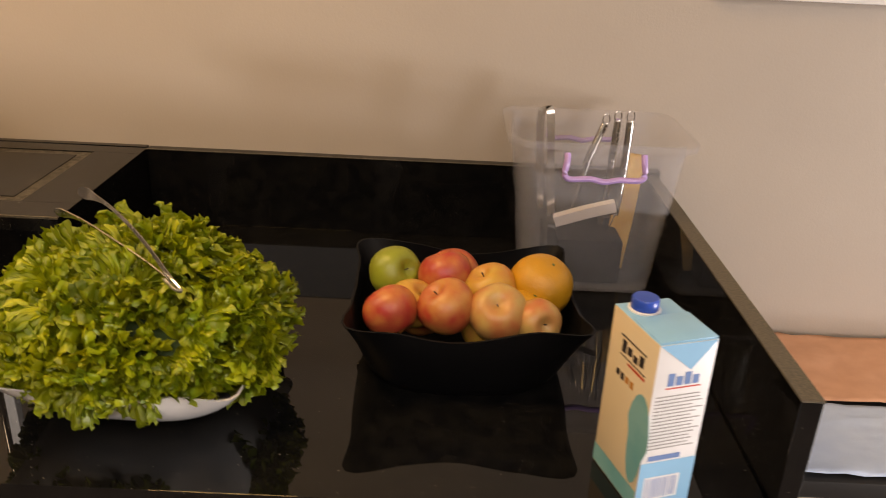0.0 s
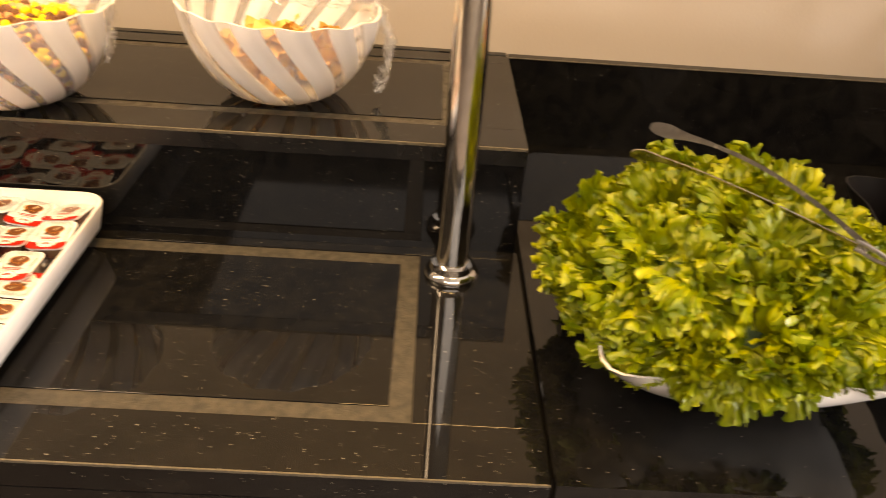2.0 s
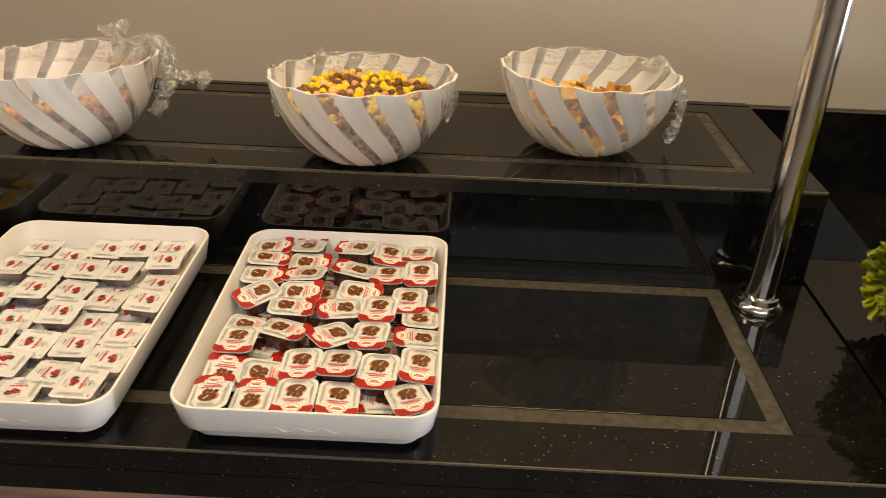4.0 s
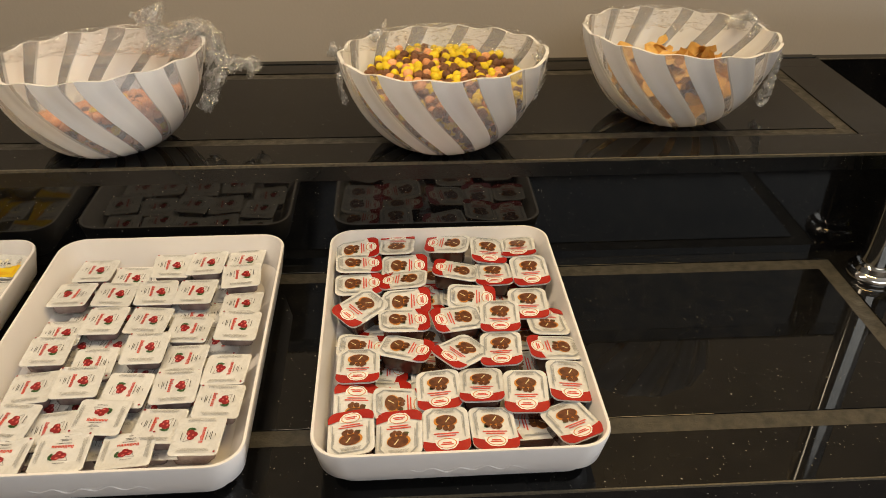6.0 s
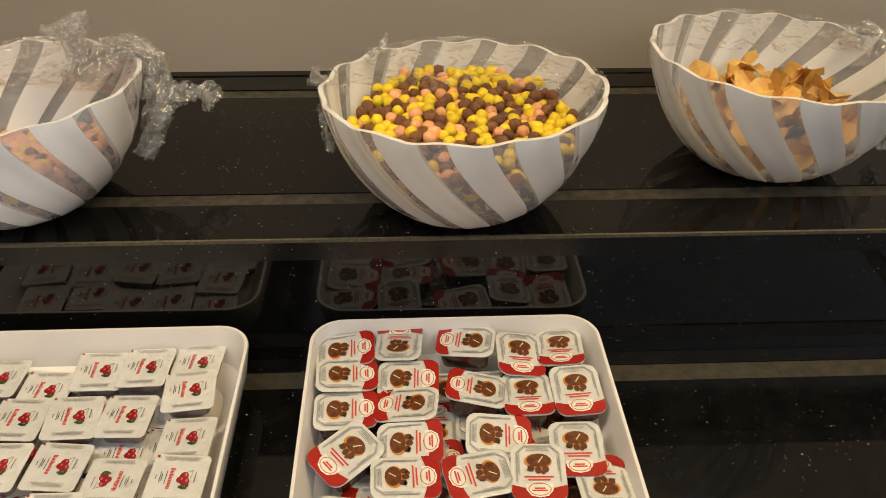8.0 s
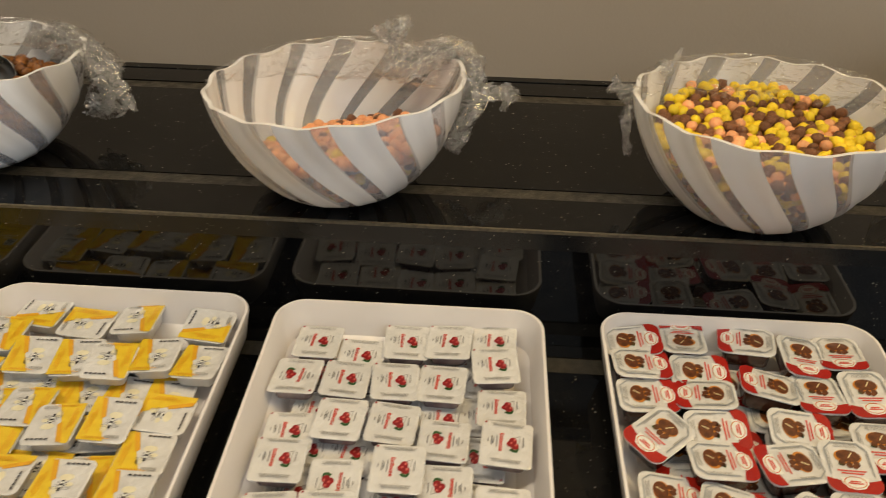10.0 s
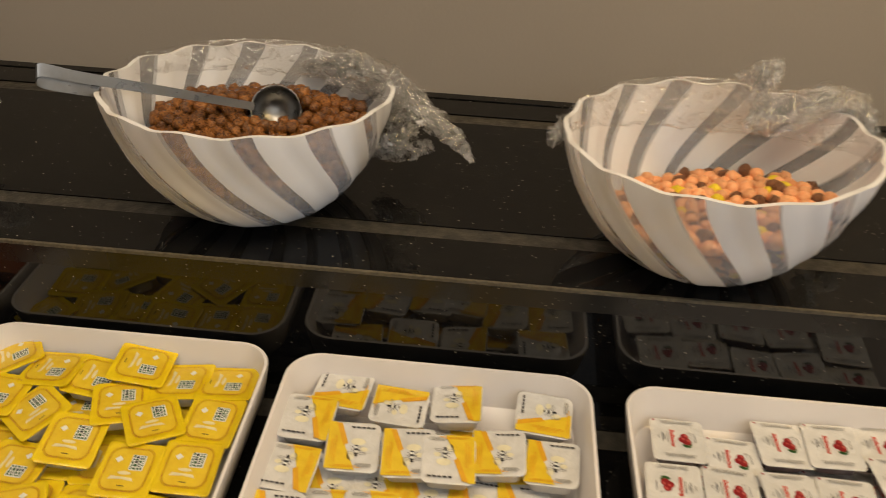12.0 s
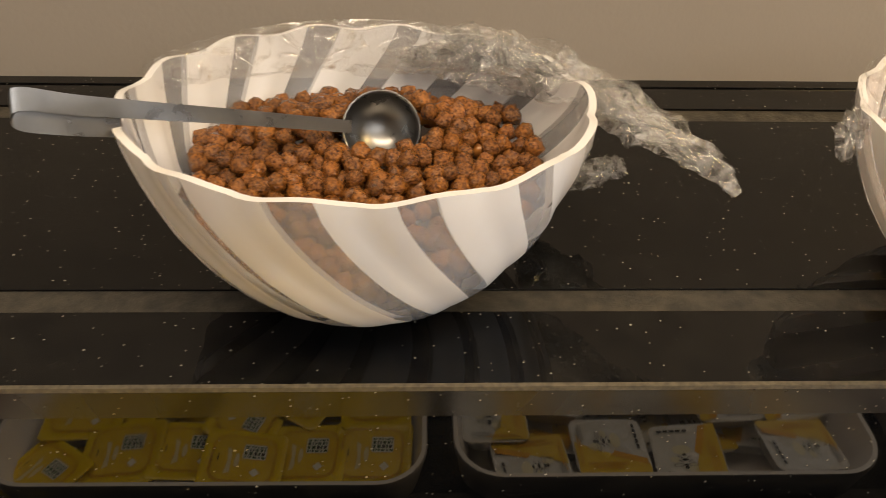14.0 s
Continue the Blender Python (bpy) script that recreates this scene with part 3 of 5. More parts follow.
def bowl_mesh(tilt_x, tilt_y, turn):
    """A swirled bowl: white ribs between clear stripes, with a scalloped rim that slopes a little."""
    per, rows = 10, 18
    n = FLUTES * per
    heights = [(k / rows) ** 1.35 for k in range(rows + 1)]

    def ring(u, inset):
        out = []
        twist = radians(43) * (1 - u) ** 1.35
        for k in range(n):
            ph = k / per
            a = 2 * math.pi * k / n + twist + turn
            frac = ph % 1.0
            bulge = 0.022 * abs(math.sin(math.pi * frac)) - 0.011
            r = bowl_radius(u) * (1 + bulge * min(1.0, 0.4 + u)) - inset
            z = BOWL_H * u
            x, y = r * math.cos(a), r * math.sin(a)
            z += u ** 2 * (tilt_x * x + tilt_y * y) + 0.0017 * u ** 6 * math.cos(2 * math.pi * frac + 2.4)
            out.append((x, y, z + (0.003 if inset and u == 0 else 0)))
        return out

    bm = bmesh.new()
    outer = [[bm.verts.new(p) for p in ring(u, 0.0)] for u in heights]
    inner = [[bm.verts.new(p) for p in ring(u, 0.0040)] for u in heights]

    def skin(levels, flip):
        for a, b in zip(levels, levels[1:]):
            for k in range(n):
                j = (k + 1) % n
                f = bm.faces.new((a[k], a[j], b[j], b[k]) if not flip else (a[k], b[k], b[j], a[j]))
                f.material_index = 1 if 3 <= k % per < 6 + (k // per) % 2 else 0
    skin(outer, False)
    skin(inner, True)
    for k in range(n):
        j = (k + 1) % n
        bm.faces.new((outer[-1][k], outer[-1][j], inner[-1][j], inner[-1][k]))
    bm.faces.new(outer[0][::-1])
    bm.faces.new(inner[0])
    return bm


def crumple(p, seed, size, amount):
    q = Vector(p) * size + Vector((seed, seed * 1.7, -seed))
    return Vector((noise.noise(q), noise.noise(q + Vector((31, 7, 3))), noise.noise(q + Vector((5, 47, 19))))) * amount


def cling_cover(bx, by, tilt, start, end, depth, seed, sag=0.006):
    """Film stretched from the rim between two bearings (degrees) across to a straight loose edge."""
    a0, a1 = radians(start), radians(end)
    bm = bmesh.new()
    nu, nv = 46, 16
    p0 = Vector((math.cos(a0), math.sin(a0), 0)) * BOWL_R
    p1 = Vector((math.cos(a1), math.sin(a1), 0)) * BOWL_R
    rows = []
    for j in range(nv + 1):
        v = j / nv
        row = []
        for i in range(nu + 1):
            u = i / nu
            a = a0 + (a1 - a0) * u
            rim = Vector((math.cos(a), math.sin(a), 0)) * (BOWL_R * 1.012)
            edge = p0.lerp(p1, u) + Vector((0, -depth * math.sin(math.pi * u), 0))
            p = rim.lerp(edge, v)
            z = BOWL_H + tilt[0] * p.x + tilt[1] * p.y + 0.0035
            wave = noise.noise(Vector((p.x * 30 + seed, p.y * 90, seed)))
            z += -sag * math.sin(math.pi * v * 0.9) + 0.005 * wave * v + (0.006 * noise.noise(Vector((u * 22, seed, 0))) if v > 0.85 else 0)
            p = Vector((p.x, p.y, z)) + crumple(p, seed, 60, 0.004 * v) + crumple(p, seed + 3, 150, 0.0022 * min(1.0, 3 * v))
            row.append(bm.verts.new(p))
        rows.append(row)
    skirt = []
    for i in range(nu + 1):
        u = i / nu
        a = a0 + (a1 - a0) * u
        drop = 0.02 + 0.028 * abs(noise.noise(Vector((u * 5, seed, 2))))
        r = BOWL_R * (1.03 - drop * 0.5) + 0.004 * noise.noise(Vector((u * 26, seed, 9)))
        skirt.append(bm.verts.new((r * math.cos(a), r * math.sin(a), BOWL_H + tilt[0] * r * math.cos(a) + tilt[1] * r * math.sin(a) - drop)))
    rows.insert(0, skirt)
    for a, b in zip(rows, rows[1:]):
        for i in range(nu):
            bm.faces.new((a[i], a[i + 1], b[i + 1], b[i]))
    return bm


def cling_bunch(points, widths, seed, s, sheets=3, rough=1.0):
    """One creased ribbon of a twisted, crumpled tail of film along a path."""
    bm = bmesh.new()
    path = smooth_path(points, 7)
    n = len(path)
    spin = s * math.pi / sheets + seed
    rows = []
    for k, p in enumerate(path):
        t = k / (n - 1)
        w = np.interp(t, [i / (len(widths) - 1) for i in range(len(widths))], widths)
        d = (path[min(k + 1, n - 1)] - path[max(k - 1, 0)]).normalized()
        side = d.cross(Vector((0.3, 0.2, 1))).normalized()
        up = side.cross(d)
        a = spin + 1.6 * math.sin(t * 5 + seed + s)
        across = math.cos(a) * side + math.sin(a) * up
        row = []
        for j in range(11):
            c = (j / 10 - 0.5) * 2
            fold = 0.22 * w * math.sin(c * 9 + s + 5 * t)
            q = p + across * (c * w) + across.cross(d) * fold
            q += crumple(q, seed + s, 85, 0.0055 * rough * min(1.0, w / 0.012)) + crumple(q, seed + 9 + s, 240, 0.0018 * rough)
            row.append(bm.verts.new(q))
        rows.append(row)
    for a, b in zip(rows, rows[1:]):
        for j in range(10):
            bm.faces.new((a[j], a[j + 1], b[j + 1], b[j]))
    return bm


def puff_mesh(name, mat, seed, lump):
    bm = bmesh.new()
    bmesh.ops.create_icosphere(bm, subdivisions=2, radius=1)
    for v in bm.verts:
        k = 1 + lump * noise.noise(v.co * 1.6 + Vector((seed, 0, 0))) + 0.5 * lump * noise.noise(v.co * 4 + Vector((0, seed, 0)))
        v.co *= k
    me = mesh_of(bm, name, mat, smooth=False)
    me.polygons.foreach_set("use_smooth", [True] * len(me.polygons))
    return me


PUFF = {k: [puff_mesh("puff", M[m], 3.1 * s + i * 11, lump) for s in range(3)]
        for i, (k, m, lump) in enumerate((("choc", "choc", 0.34), ("cocoa", "cocoa", 0.3), ("yellow", "yellow_puff", 0.18), ("peach", "peach_puff", 0.16)))}


def heap(m, label, top, size, kinds, weights, seed, clear=None):
    """Loose round cereal: singles on the surface, and the joined filling behind the clear stripes."""
    rng = random.Random(seed)
    pile = thing("cereal_heap", m, label, "cereal")

    def wall(z):
        return bowl_radius(min(1.0, max(0.0, z / BOWL_H))) * 0.975 - 0.0045

    surface, tries = [], 0
    while len(surface) < 298 and tries < 20000:
        tries += 1
        r, a = math.sqrt(rng.random()) * 0.12, rng.random() * 2 * math.pi
        x, y = r * math.cos(a), r * math.sin(a)
        z = top(x, y) + size * rng.uniform(-0.55, 0.45)
        if r > wall(z) - size or z < size:
            continue
        if all((x - q[0]) ** 2 + (y - q[1]) ** 2 + (z - q[2]) ** 2 > (1.42 * size) ** 2 for q in surface) and not (clear and (Vector((x, y, z)) - Vector(clear)).length < 0.029):
            surface.append((x, y, z))
    for x, y, z in surface:
        kind = rng.choices(kinds, weights)[0]
        ob = new("puff", PUFF[kind][rng.randrange(3)])
        ob.parent = pile
        s = size * rng.uniform(0.88, 1.1)
        ob.matrix_local = Matrix.LocRotScale((x, y, z), Euler((rng.random() * 6, rng.random() * 6, 0)), (s, s * rng.uniform(0.92, 1.12), s))
    by_kind = {}
    for k in range(1700):
        a, z = rng.random() * 2 * math.pi, rng.uniform(size, BOWL_H)
        r = wall(z) - size * rng.uniform(0.9, 1.6)
        if k >= 1000:
            r = 0.112 * math.sqrt(rng.random())
        x, y = r * math.cos(a), r * math.sin(a)
        if k >= 1000:
            z = top(x, y) - size * rng.uniform(0.9, 1.5)
            if r > wall(z) - size or (clear and (Vector((x, y, z)) - Vector(clear)).length < 0.029):
                continue
        if z < top(x, y) - size * 0.6:
            by_kind.setdefault(rng.choices(kinds, weights)[0], []).append((x, y, z))
    for kind, some in by_kind.items():
        bm = bmesh.new()
        kept = []
        for q in some:
            if all((q[0] - o[0]) ** 2 + (q[1] - o[1]) ** 2 + (q[2] - o[2]) ** 2 > (1.1 * size) ** 2 for o in kept):
                kept.append(q)
                b2 = bmesh.new()
                bmesh.ops.create_icosphere(b2, subdivisions=1, radius=size * rng.uniform(0.9, 1.1))
                merge(bm, b2, Matrix.Translation(q))
        fill = part("filling", bm, M[{"choc": "choc", "cocoa": "cocoa", "yellow": "yellow_puff", "peach": "peach_puff"}[kind]], pile)
        tagged(fill, kind="stuff")
    return pile


BOWLS = (
    # x, y, slope of the rim in x and y, turn
    (-2.200, 0.475, 0.0, -0.06, 0.5),
    (-1.778, 0.483, -0.01, -0.09, 0.263),
    (-1.389, 0.456, 0.045, -0.06, 0.088),
    (-0.989, 0.447, 0.015, -0.06, 0.194),
    (-0.685, 0.515, -0.03, -0.04, 0.075),
)
for bx, by, tx, ty, turn in BOWLS:
    ob = thing("serving_bowl", pose(bx, by, SHELF + 0.0003), "white swirl-striped plastic bowl with a scalloped rim on the raised shelf", "bowl", "cereal bowls on the shelf")
    part("shell", bowl_mesh(tx, ty, turn), [M["opal"], M["clear_stripe"]], ob)


def inside(k):
    bx, by, *_ = BOWLS[k]
    return pose(bx, by, SHELF + 0.0035)


heap(inside(0), "brown cocoa cereal balls filling a striped bowl", lambda x, y: 0.05, 0.0074, ["choc"], [1], 1)
heap(inside(1), "round brown cocoa cereal balls heaped in a bowl", lambda x, y: 0.061 + 0.17 * y + 0.008 * noise.noise(Vector((x * 20, y * 20, 0))) - 1.2 * max(0, y - 0.05) ** 1.3, 0.0060, ["choc"], [1], 2, (0.008, 0.038, 0.066))
heap(inside(2), "peach and orange cereal balls at the bottom of a bowl", lambda x, y: 0.043 + 0.17 * x - 0.22 * y, 0.0062, ["peach", "cocoa", "yellow"], [76, 15, 9], 3)
heap(inside(3), "yellow, brown and peach cereal balls heaped in a bowl", lambda x, y: 0.071 + 0.05 * y + 0.008 * noise.noise(Vector((x * 18, y * 18, 5))), 0.0060, ["yellow", "cocoa", "peach"], [44, 37, 19], 4)

# corn flakes in the last bowl
flakes = thing("flake_heap", inside(4), "golden corn flakes lying low in a bowl", "cereal")
frng = random.Random(5)
for k in range(120):
    bm = bmesh.new()
    s = frng.uniform(0.013, 0.024)
    rings = []
    for u in (0.0, 0.35, 0.7, 1.0):
        rings.append([(u * s * math.cos(a) * (1 + 0.15 * math.sin(3 * a + k)), u * s * 0.7 * math.sin(a), 0.35 * s * u * u * math.cos(2 * a + k) + 0.1 * s * u) for a in [2 * math.pi * j / 10 for j in range(10)]] if u else
                     [(0.02 * s * math.cos(2 * math.pi * j / 10), 0.02 * s * math.sin(2 * math.pi * j / 10), 0) for j in range(10)])
    loft(rings, True, False, bm=bm)
    me = mesh_of(bm, "flake", M["flake"], smooth=False)
    me.polygons.foreach_set("use_smooth", [True] * len(me.polygons))
    ob = part("flake", me, None, flakes)
    if k < 46:
        a, r = frng.random() * 6.28, 0.036 * math.sqrt(frng.random())
        x, y = -0.005 + r * math.cos(a), 0.012 + r * math.sin(a)
        z = 0.044 + 0.045 * max(0.0, 1 - (r / 0.036) ** 1.2) * frng.random()
    else:
        a = frng.random() * 6.28
        z = frng.uniform(0.022, 0.062)
        r = bowl_radius(z / BOWL_H) * 0.90 - 0.024
        x, y = r * math.cos(a), r * math.sin(a)
    ob.matrix_local = Matrix.LocRotScale((x, y, z), Euler((frng.uniform(-1.2, 1.2), frng.uniform(-1.2, 1.2), frng.random() * 6)), None)


# cling film on the bowls
def film(k, label, cover, tails):
    bx, by, tx, ty, _ = BOWLS[k]
    ob = thing("cling_film", pose(bx, by, SHELF + 0.001), label, "cling film", "cling film on the bowls")
    if cover:
        start, end, depth, sag = cover
        part("cover", cling_cover(bx, by, (tx, ty), start, end, depth, 2.3 * k + 1, sag), M["film_tight"], ob)
    for i, (points, widths, sheets) in enumerate(tails):
        for sheet in range(sheets):
            part("bunched_fold", cling_bunch(points, widths, 1.3 * k + 4.1 * i + 0.7, sheet, sheets), M["film_bunch"], ob, "crumpled bunched cling film")


film(0, "crumpled clear cling film hanging off a bowl", (10, 170, -0.03, 0.01), [
    ([(0.083, 0.030, 0.091), (0.118, 0.030, 0.069), (0.140, 0.025, 0.043), (0.128, 0.020, 0.013)], (0.018, 0.018, 0.016, 0.014), 3),
    ([(0.118, 0.030, 0.061), (0.146, 0.030, 0.073), (0.166, 0.030, 0.064), (0.158, 0.030, 0.053), (0.136, 0.030, 0.051)], (0.006, 0.008, 0.008, 0.006), 2)])
film(1, "crumpled clear cling film pulled back over a bowl", (20, 168, -0.012, 0.016), [
    ([(0.021, 0.110, 0.083), (0.051, 0.092, 0.093), (0.086, 0.067, 0.097), (0.119, 0.037, 0.097), (0.143, 0.007, 0.096), (0.166, -0.018, 0.090), (0.184, -0.033, 0.083), (0.195, -0.042, 0.074)],
     (0.013, 0.017, 0.018, 0.016, 0.014, 0.011, 0.006, 0.003), 4),
    ([(0.106, 0.067, 0.091), (0.121, 0.062, 0.066), (0.116, 0.054, 0.046), (0.103, 0.048, 0.033)], (0.018, 0.022, 0.02, 0.012), 3),
    ([(0.096, 0.052, 0.029), (0.121, 0.042, 0.031), (0.141, 0.037, 0.039), (0.153, 0.032, 0.049)], (0.010, 0.012, 0.010, 0.006), 3)])
film(2, "clear cling film over a bowl, knotted into a standing bunch", (-12, 172, -0.015, 0.018), [
    ([(0.038, 0.055, 0.089), (0.051, 0.065, 0.101), (0.047, 0.075, 0.121), (0.041, 0.080, 0.137)], (0.008, 0.010, 0.017, 0.021), 4),
    ([(0.048, 0.060, 0.093), (0.078, 0.060, 0.109), (0.105, 0.055, 0.121), (0.125, 0.045, 0.111), (0.129, 0.035, 0.083), (0.121, 0.025, 0.056), (0.108, 0.015, 0.031)], (0.014, 0.016, 0.012, 0.013, 0.014, 0.013, 0.008), 4),
    ([(0.123, 0.050, 0.086), (0.141, 0.060, 0.073), (0.157, 0.070, 0.067), (0.169, 0.075, 0.059)], (0.007, 0.011, 0.015, 0.013), 3),
    ([(-0.117, 0.030, 0.091), (-0.125, 0.025, 0.093), (-0.129, 0.010, 0.081)], (0.008, 0.009, 0.005), 2)])
film(3, "clear cling film stretched across a bowl of cereal", (-8, 176, 0.004, 0.006), [
    ([(-0.107, 0.047, 0.083), (-0.124, 0.054, 0.089), (-0.137, 0.060, 0.094)], (0.012, 0.012, 0.009), 3),
    ([(-0.087, 0.082, 0.097), (-0.074, 0.087, 0.107), (-0.066, 0.092, 0.121)], (0.012, 0.005, 0.0012), 2),
    ([(-0.120, 0.027, 0.086), (-0.124, 0.017, 0.066), (-0.118, 0.012, 0.041)], (0.007, 0.006, 0.004), 2),
    ([(0.113, 0.012, 0.103), (0.118, 0.007, 0.076), (0.110, 0.002, 0.046)], (0.007, 0.008, 0.004), 2)])
film(4, "clear cling film stretched across a bowl of corn flakes", (8, 176, 0.008, 0.008), [
    ([(0.084, 0.063, 0.099), (0.106, 0.053, 0.106), (0.118, 0.043, 0.099), (0.109, 0.038, 0.086)], (0.010, 0.012, 0.010, 0.006), 3),
    ([(0.122, 0.008, 0.101), (0.132, 0.003, 0.076), (0.131, -0.002, 0.051), (0.124, -0.007, 0.027), (0.118, -0.007, 0.011)], (0.007, 0.008, 0.007, 0.009, 0.008), 3)])

# serving ladle in the cocoa bowl
ladle = thing("serving_ladle", pose(0, 0, 0), "brushed steel ladle with a hooked flat handle lying in the cereal", "ladle")
hp = smooth_path([(-1.787, 0.514, 1.113), (-1.835, 0.478, 1.137), (-1.876, 0.447, 1.157), (-1.902, 0.427, 1.170), (-1.917, 0.4155, 1.1785), (-1.9215, 0.412, 1.1775), (-1.920, 0.413, 1.171), (-1.904, 0.425, 1.162), (-1.888, 0.438, 1.154)], 7)
bm = bmesh.new()
rings = []
for k, p in enumerate(hp):
    t = k / (len(hp) - 1)
    w = 0.0036 + 0.0022 * min(1, t * 1.3)
    th = 0.0011
    rings.append([p + Vector((0.0, -0.88 * sx * th + 0.47 * sy * w, 0.47 * sx * th + 0.88 * sy * w)) for sx, sy in ((1, 1), (-1, 1), (-1, -1), (1, -1))])
loft(rings, bm=bm)
part("handle", bm, M["cup_steel"], ladle)
bm = bmesh.new()
prof = [(0.0235 * math.cos(a), -0.0235 * math.sin(a)) for a in [k * math.pi / 2 / 9 for k in range(9)]]
loft([[(r * math.cos(2 * math.pi * k / 28), r * math.sin(2 * math.pi * k / 28), z) for k in range(28)] for r, z in prof]
     + [], False, True, bm=bm)
cup = part("cup", bm, M["cup_steel"], ladle)
cup.matrix_local = look((-1.770, 0.521, 1.108), (-1.770 - 0.04, 0.521 + 0.40, 1.108 - 0.30)) @ pose(0, 0, 0.0)
md = cup.modifiers.new("thickness", "SOLIDIFY")
md.thickness = 0.0012


# ---- trays ----
TRAY_W, TRAY_D, RIM = 0.262, 0.370, 0.053


def tray_mesh():
    def ring(w, d, r, z):
        return [(x, y, z) for x, y in rounded(w, d, r, 8)]

    rings = [ring(TRAY_W - 0.066, TRAY_D - 0.066, 0.022, 0.0), ring(TRAY_W - 0.06, TRAY_D - 0.06, 0.025, 0.001), ring(TRAY_W - 0.03, TRAY_D - 0.03, 0.030, 0.018),
             ring(TRAY_W - 0.016, TRAY_D - 0.016, 0.027, 0.0195), ring(TRAY_W - 0.012, TRAY_D - 0.012, 0.028, 0.022), ring(TRAY_W - 0.002, TRAY_D - 0.002, 0.029, RIM - 0.002),
             ring(TRAY_W - 0.003, TRAY_D - 0.003, 0.029, RIM), ring(TRAY_W - 0.008, TRAY_D - 0.008, 0.027, RIM), ring(TRAY_W - 0.010, TRAY_D - 0.010, 0.026, RIM - 0.002),
             ring(TRAY_W - 0.030, TRAY_D - 0.030, 0.024, 0.010), ring(TRAY_W - 0.036, TRAY_D - 0.036, 0.020, 0.006), ring(TRAY_W - 0.05, TRAY_D - 0.05, 0.015, 0.005)]
    return loft(rings)


def wave_mesh(z, y, length):
    pts = [(-length / 2 + length * k / 40, y, z + 0.0022 * math.sin(k * 0.75) + 0.001 * math.sin(k * 0.3)) for k in range(41)]
    return tube(pts, [0.0006 * math.sin(math.pi * k / 40) + 0.0002 for k in range(41)], 5)


tray_me = mesh_of(tray_mesh(), "tray", M["melamine"])
wave_a = mesh_of(wave_mesh(0.030, -TRAY_D / 2 + 0.0045, 0.11), "wave", M["melamine"])
wave_b = mesh_of(wave_mesh(0.013, -TRAY_D / 2 + 0.019, 0.15), "wave", M["melamine"])
TRAYS = ((-0.997, 0.190, 0.3, "white melamine tray full of caramel-topped portion cups"), (-1.310, 0.184, 0.3, "white melamine tray full of cherry jam portions"),
         (-1.597, 0.186, 0.0, "white melamine tray full of honey portions"), (-1.872, 0.190, 0.3, "white melamine tray full of yellow butter portions"),
         (-2.142, 0.190, 0.0, "white melamine tray of amber portion cups"))
TRAY_POSE = []
for x, y, rz, label in TRAYS:
    m = pose(x, y, TOP + 0.0003, rz=rz)
    TRAY_POSE.append(m)
    ob = thing("serving_tray", m, label, "tray", "trays on the counter")
    part("body", tray_me, None, ob)
    part("embossed_wave", wave_a, None, ob)
    part("embossed_wave", wave_b, None, ob)


# ---- portion packs ----
def cup_mesh(w, d, h, mat):
    rings = []
    for s, z in ((0.74, 0.0), (0.77, 0.0008), (0.86, h - 0.0016)):
        rings.append([(x, y, z) for x, y in rounded(w * s, d * s, 0.007 * s, 3)])
    return mesh_of(loft(rings), "cup", mat)


def lid_mesh(w, d, r, mat, seed, bulge=0.0008):
    """Foil lid with a puckered edge and a pressed-in border."""
    bm = bmesh.new()
    rings = []
    for s, z in ((1.0, -0.0009), (1.0, -0.0002), (0.93, 0.0004), (0.86, 0.0), (0.5, bulge), (0.08, bulge)):
        rings.append([(x, y, z + 0.0005 * noise.noise(Vector((x * 160, y * 160, seed))) * (s > 0.9)) for x, y in rounded(w * s, d * s, r * s, 4)])
    loft(rings, bm=bm)
    return mesh_of(bm, "lid", mat)


Z1 = 0.0012


def bars(bm, x, y, w, h, count, gap, index, rng, upright=False, lift=0.0003):
    for k in range(count):
        l = w * rng.uniform(0.6, 1.0)
        if upright:
            flat(bm, [(x + k * gap, y - l / 2), (x + k * gap + h, y - l / 2), (x + k * gap + h, y + l / 2), (x + k * gap, y + l / 2)], Z1 + lift, index)
        else:
            flat(bm, [(x - l / 2, y - k * gap - h), (x + l / 2, y - k * gap - h), (x + l / 2, y - k * gap), (x - l / 2, y - k * gap)], Z1 + lift, index)


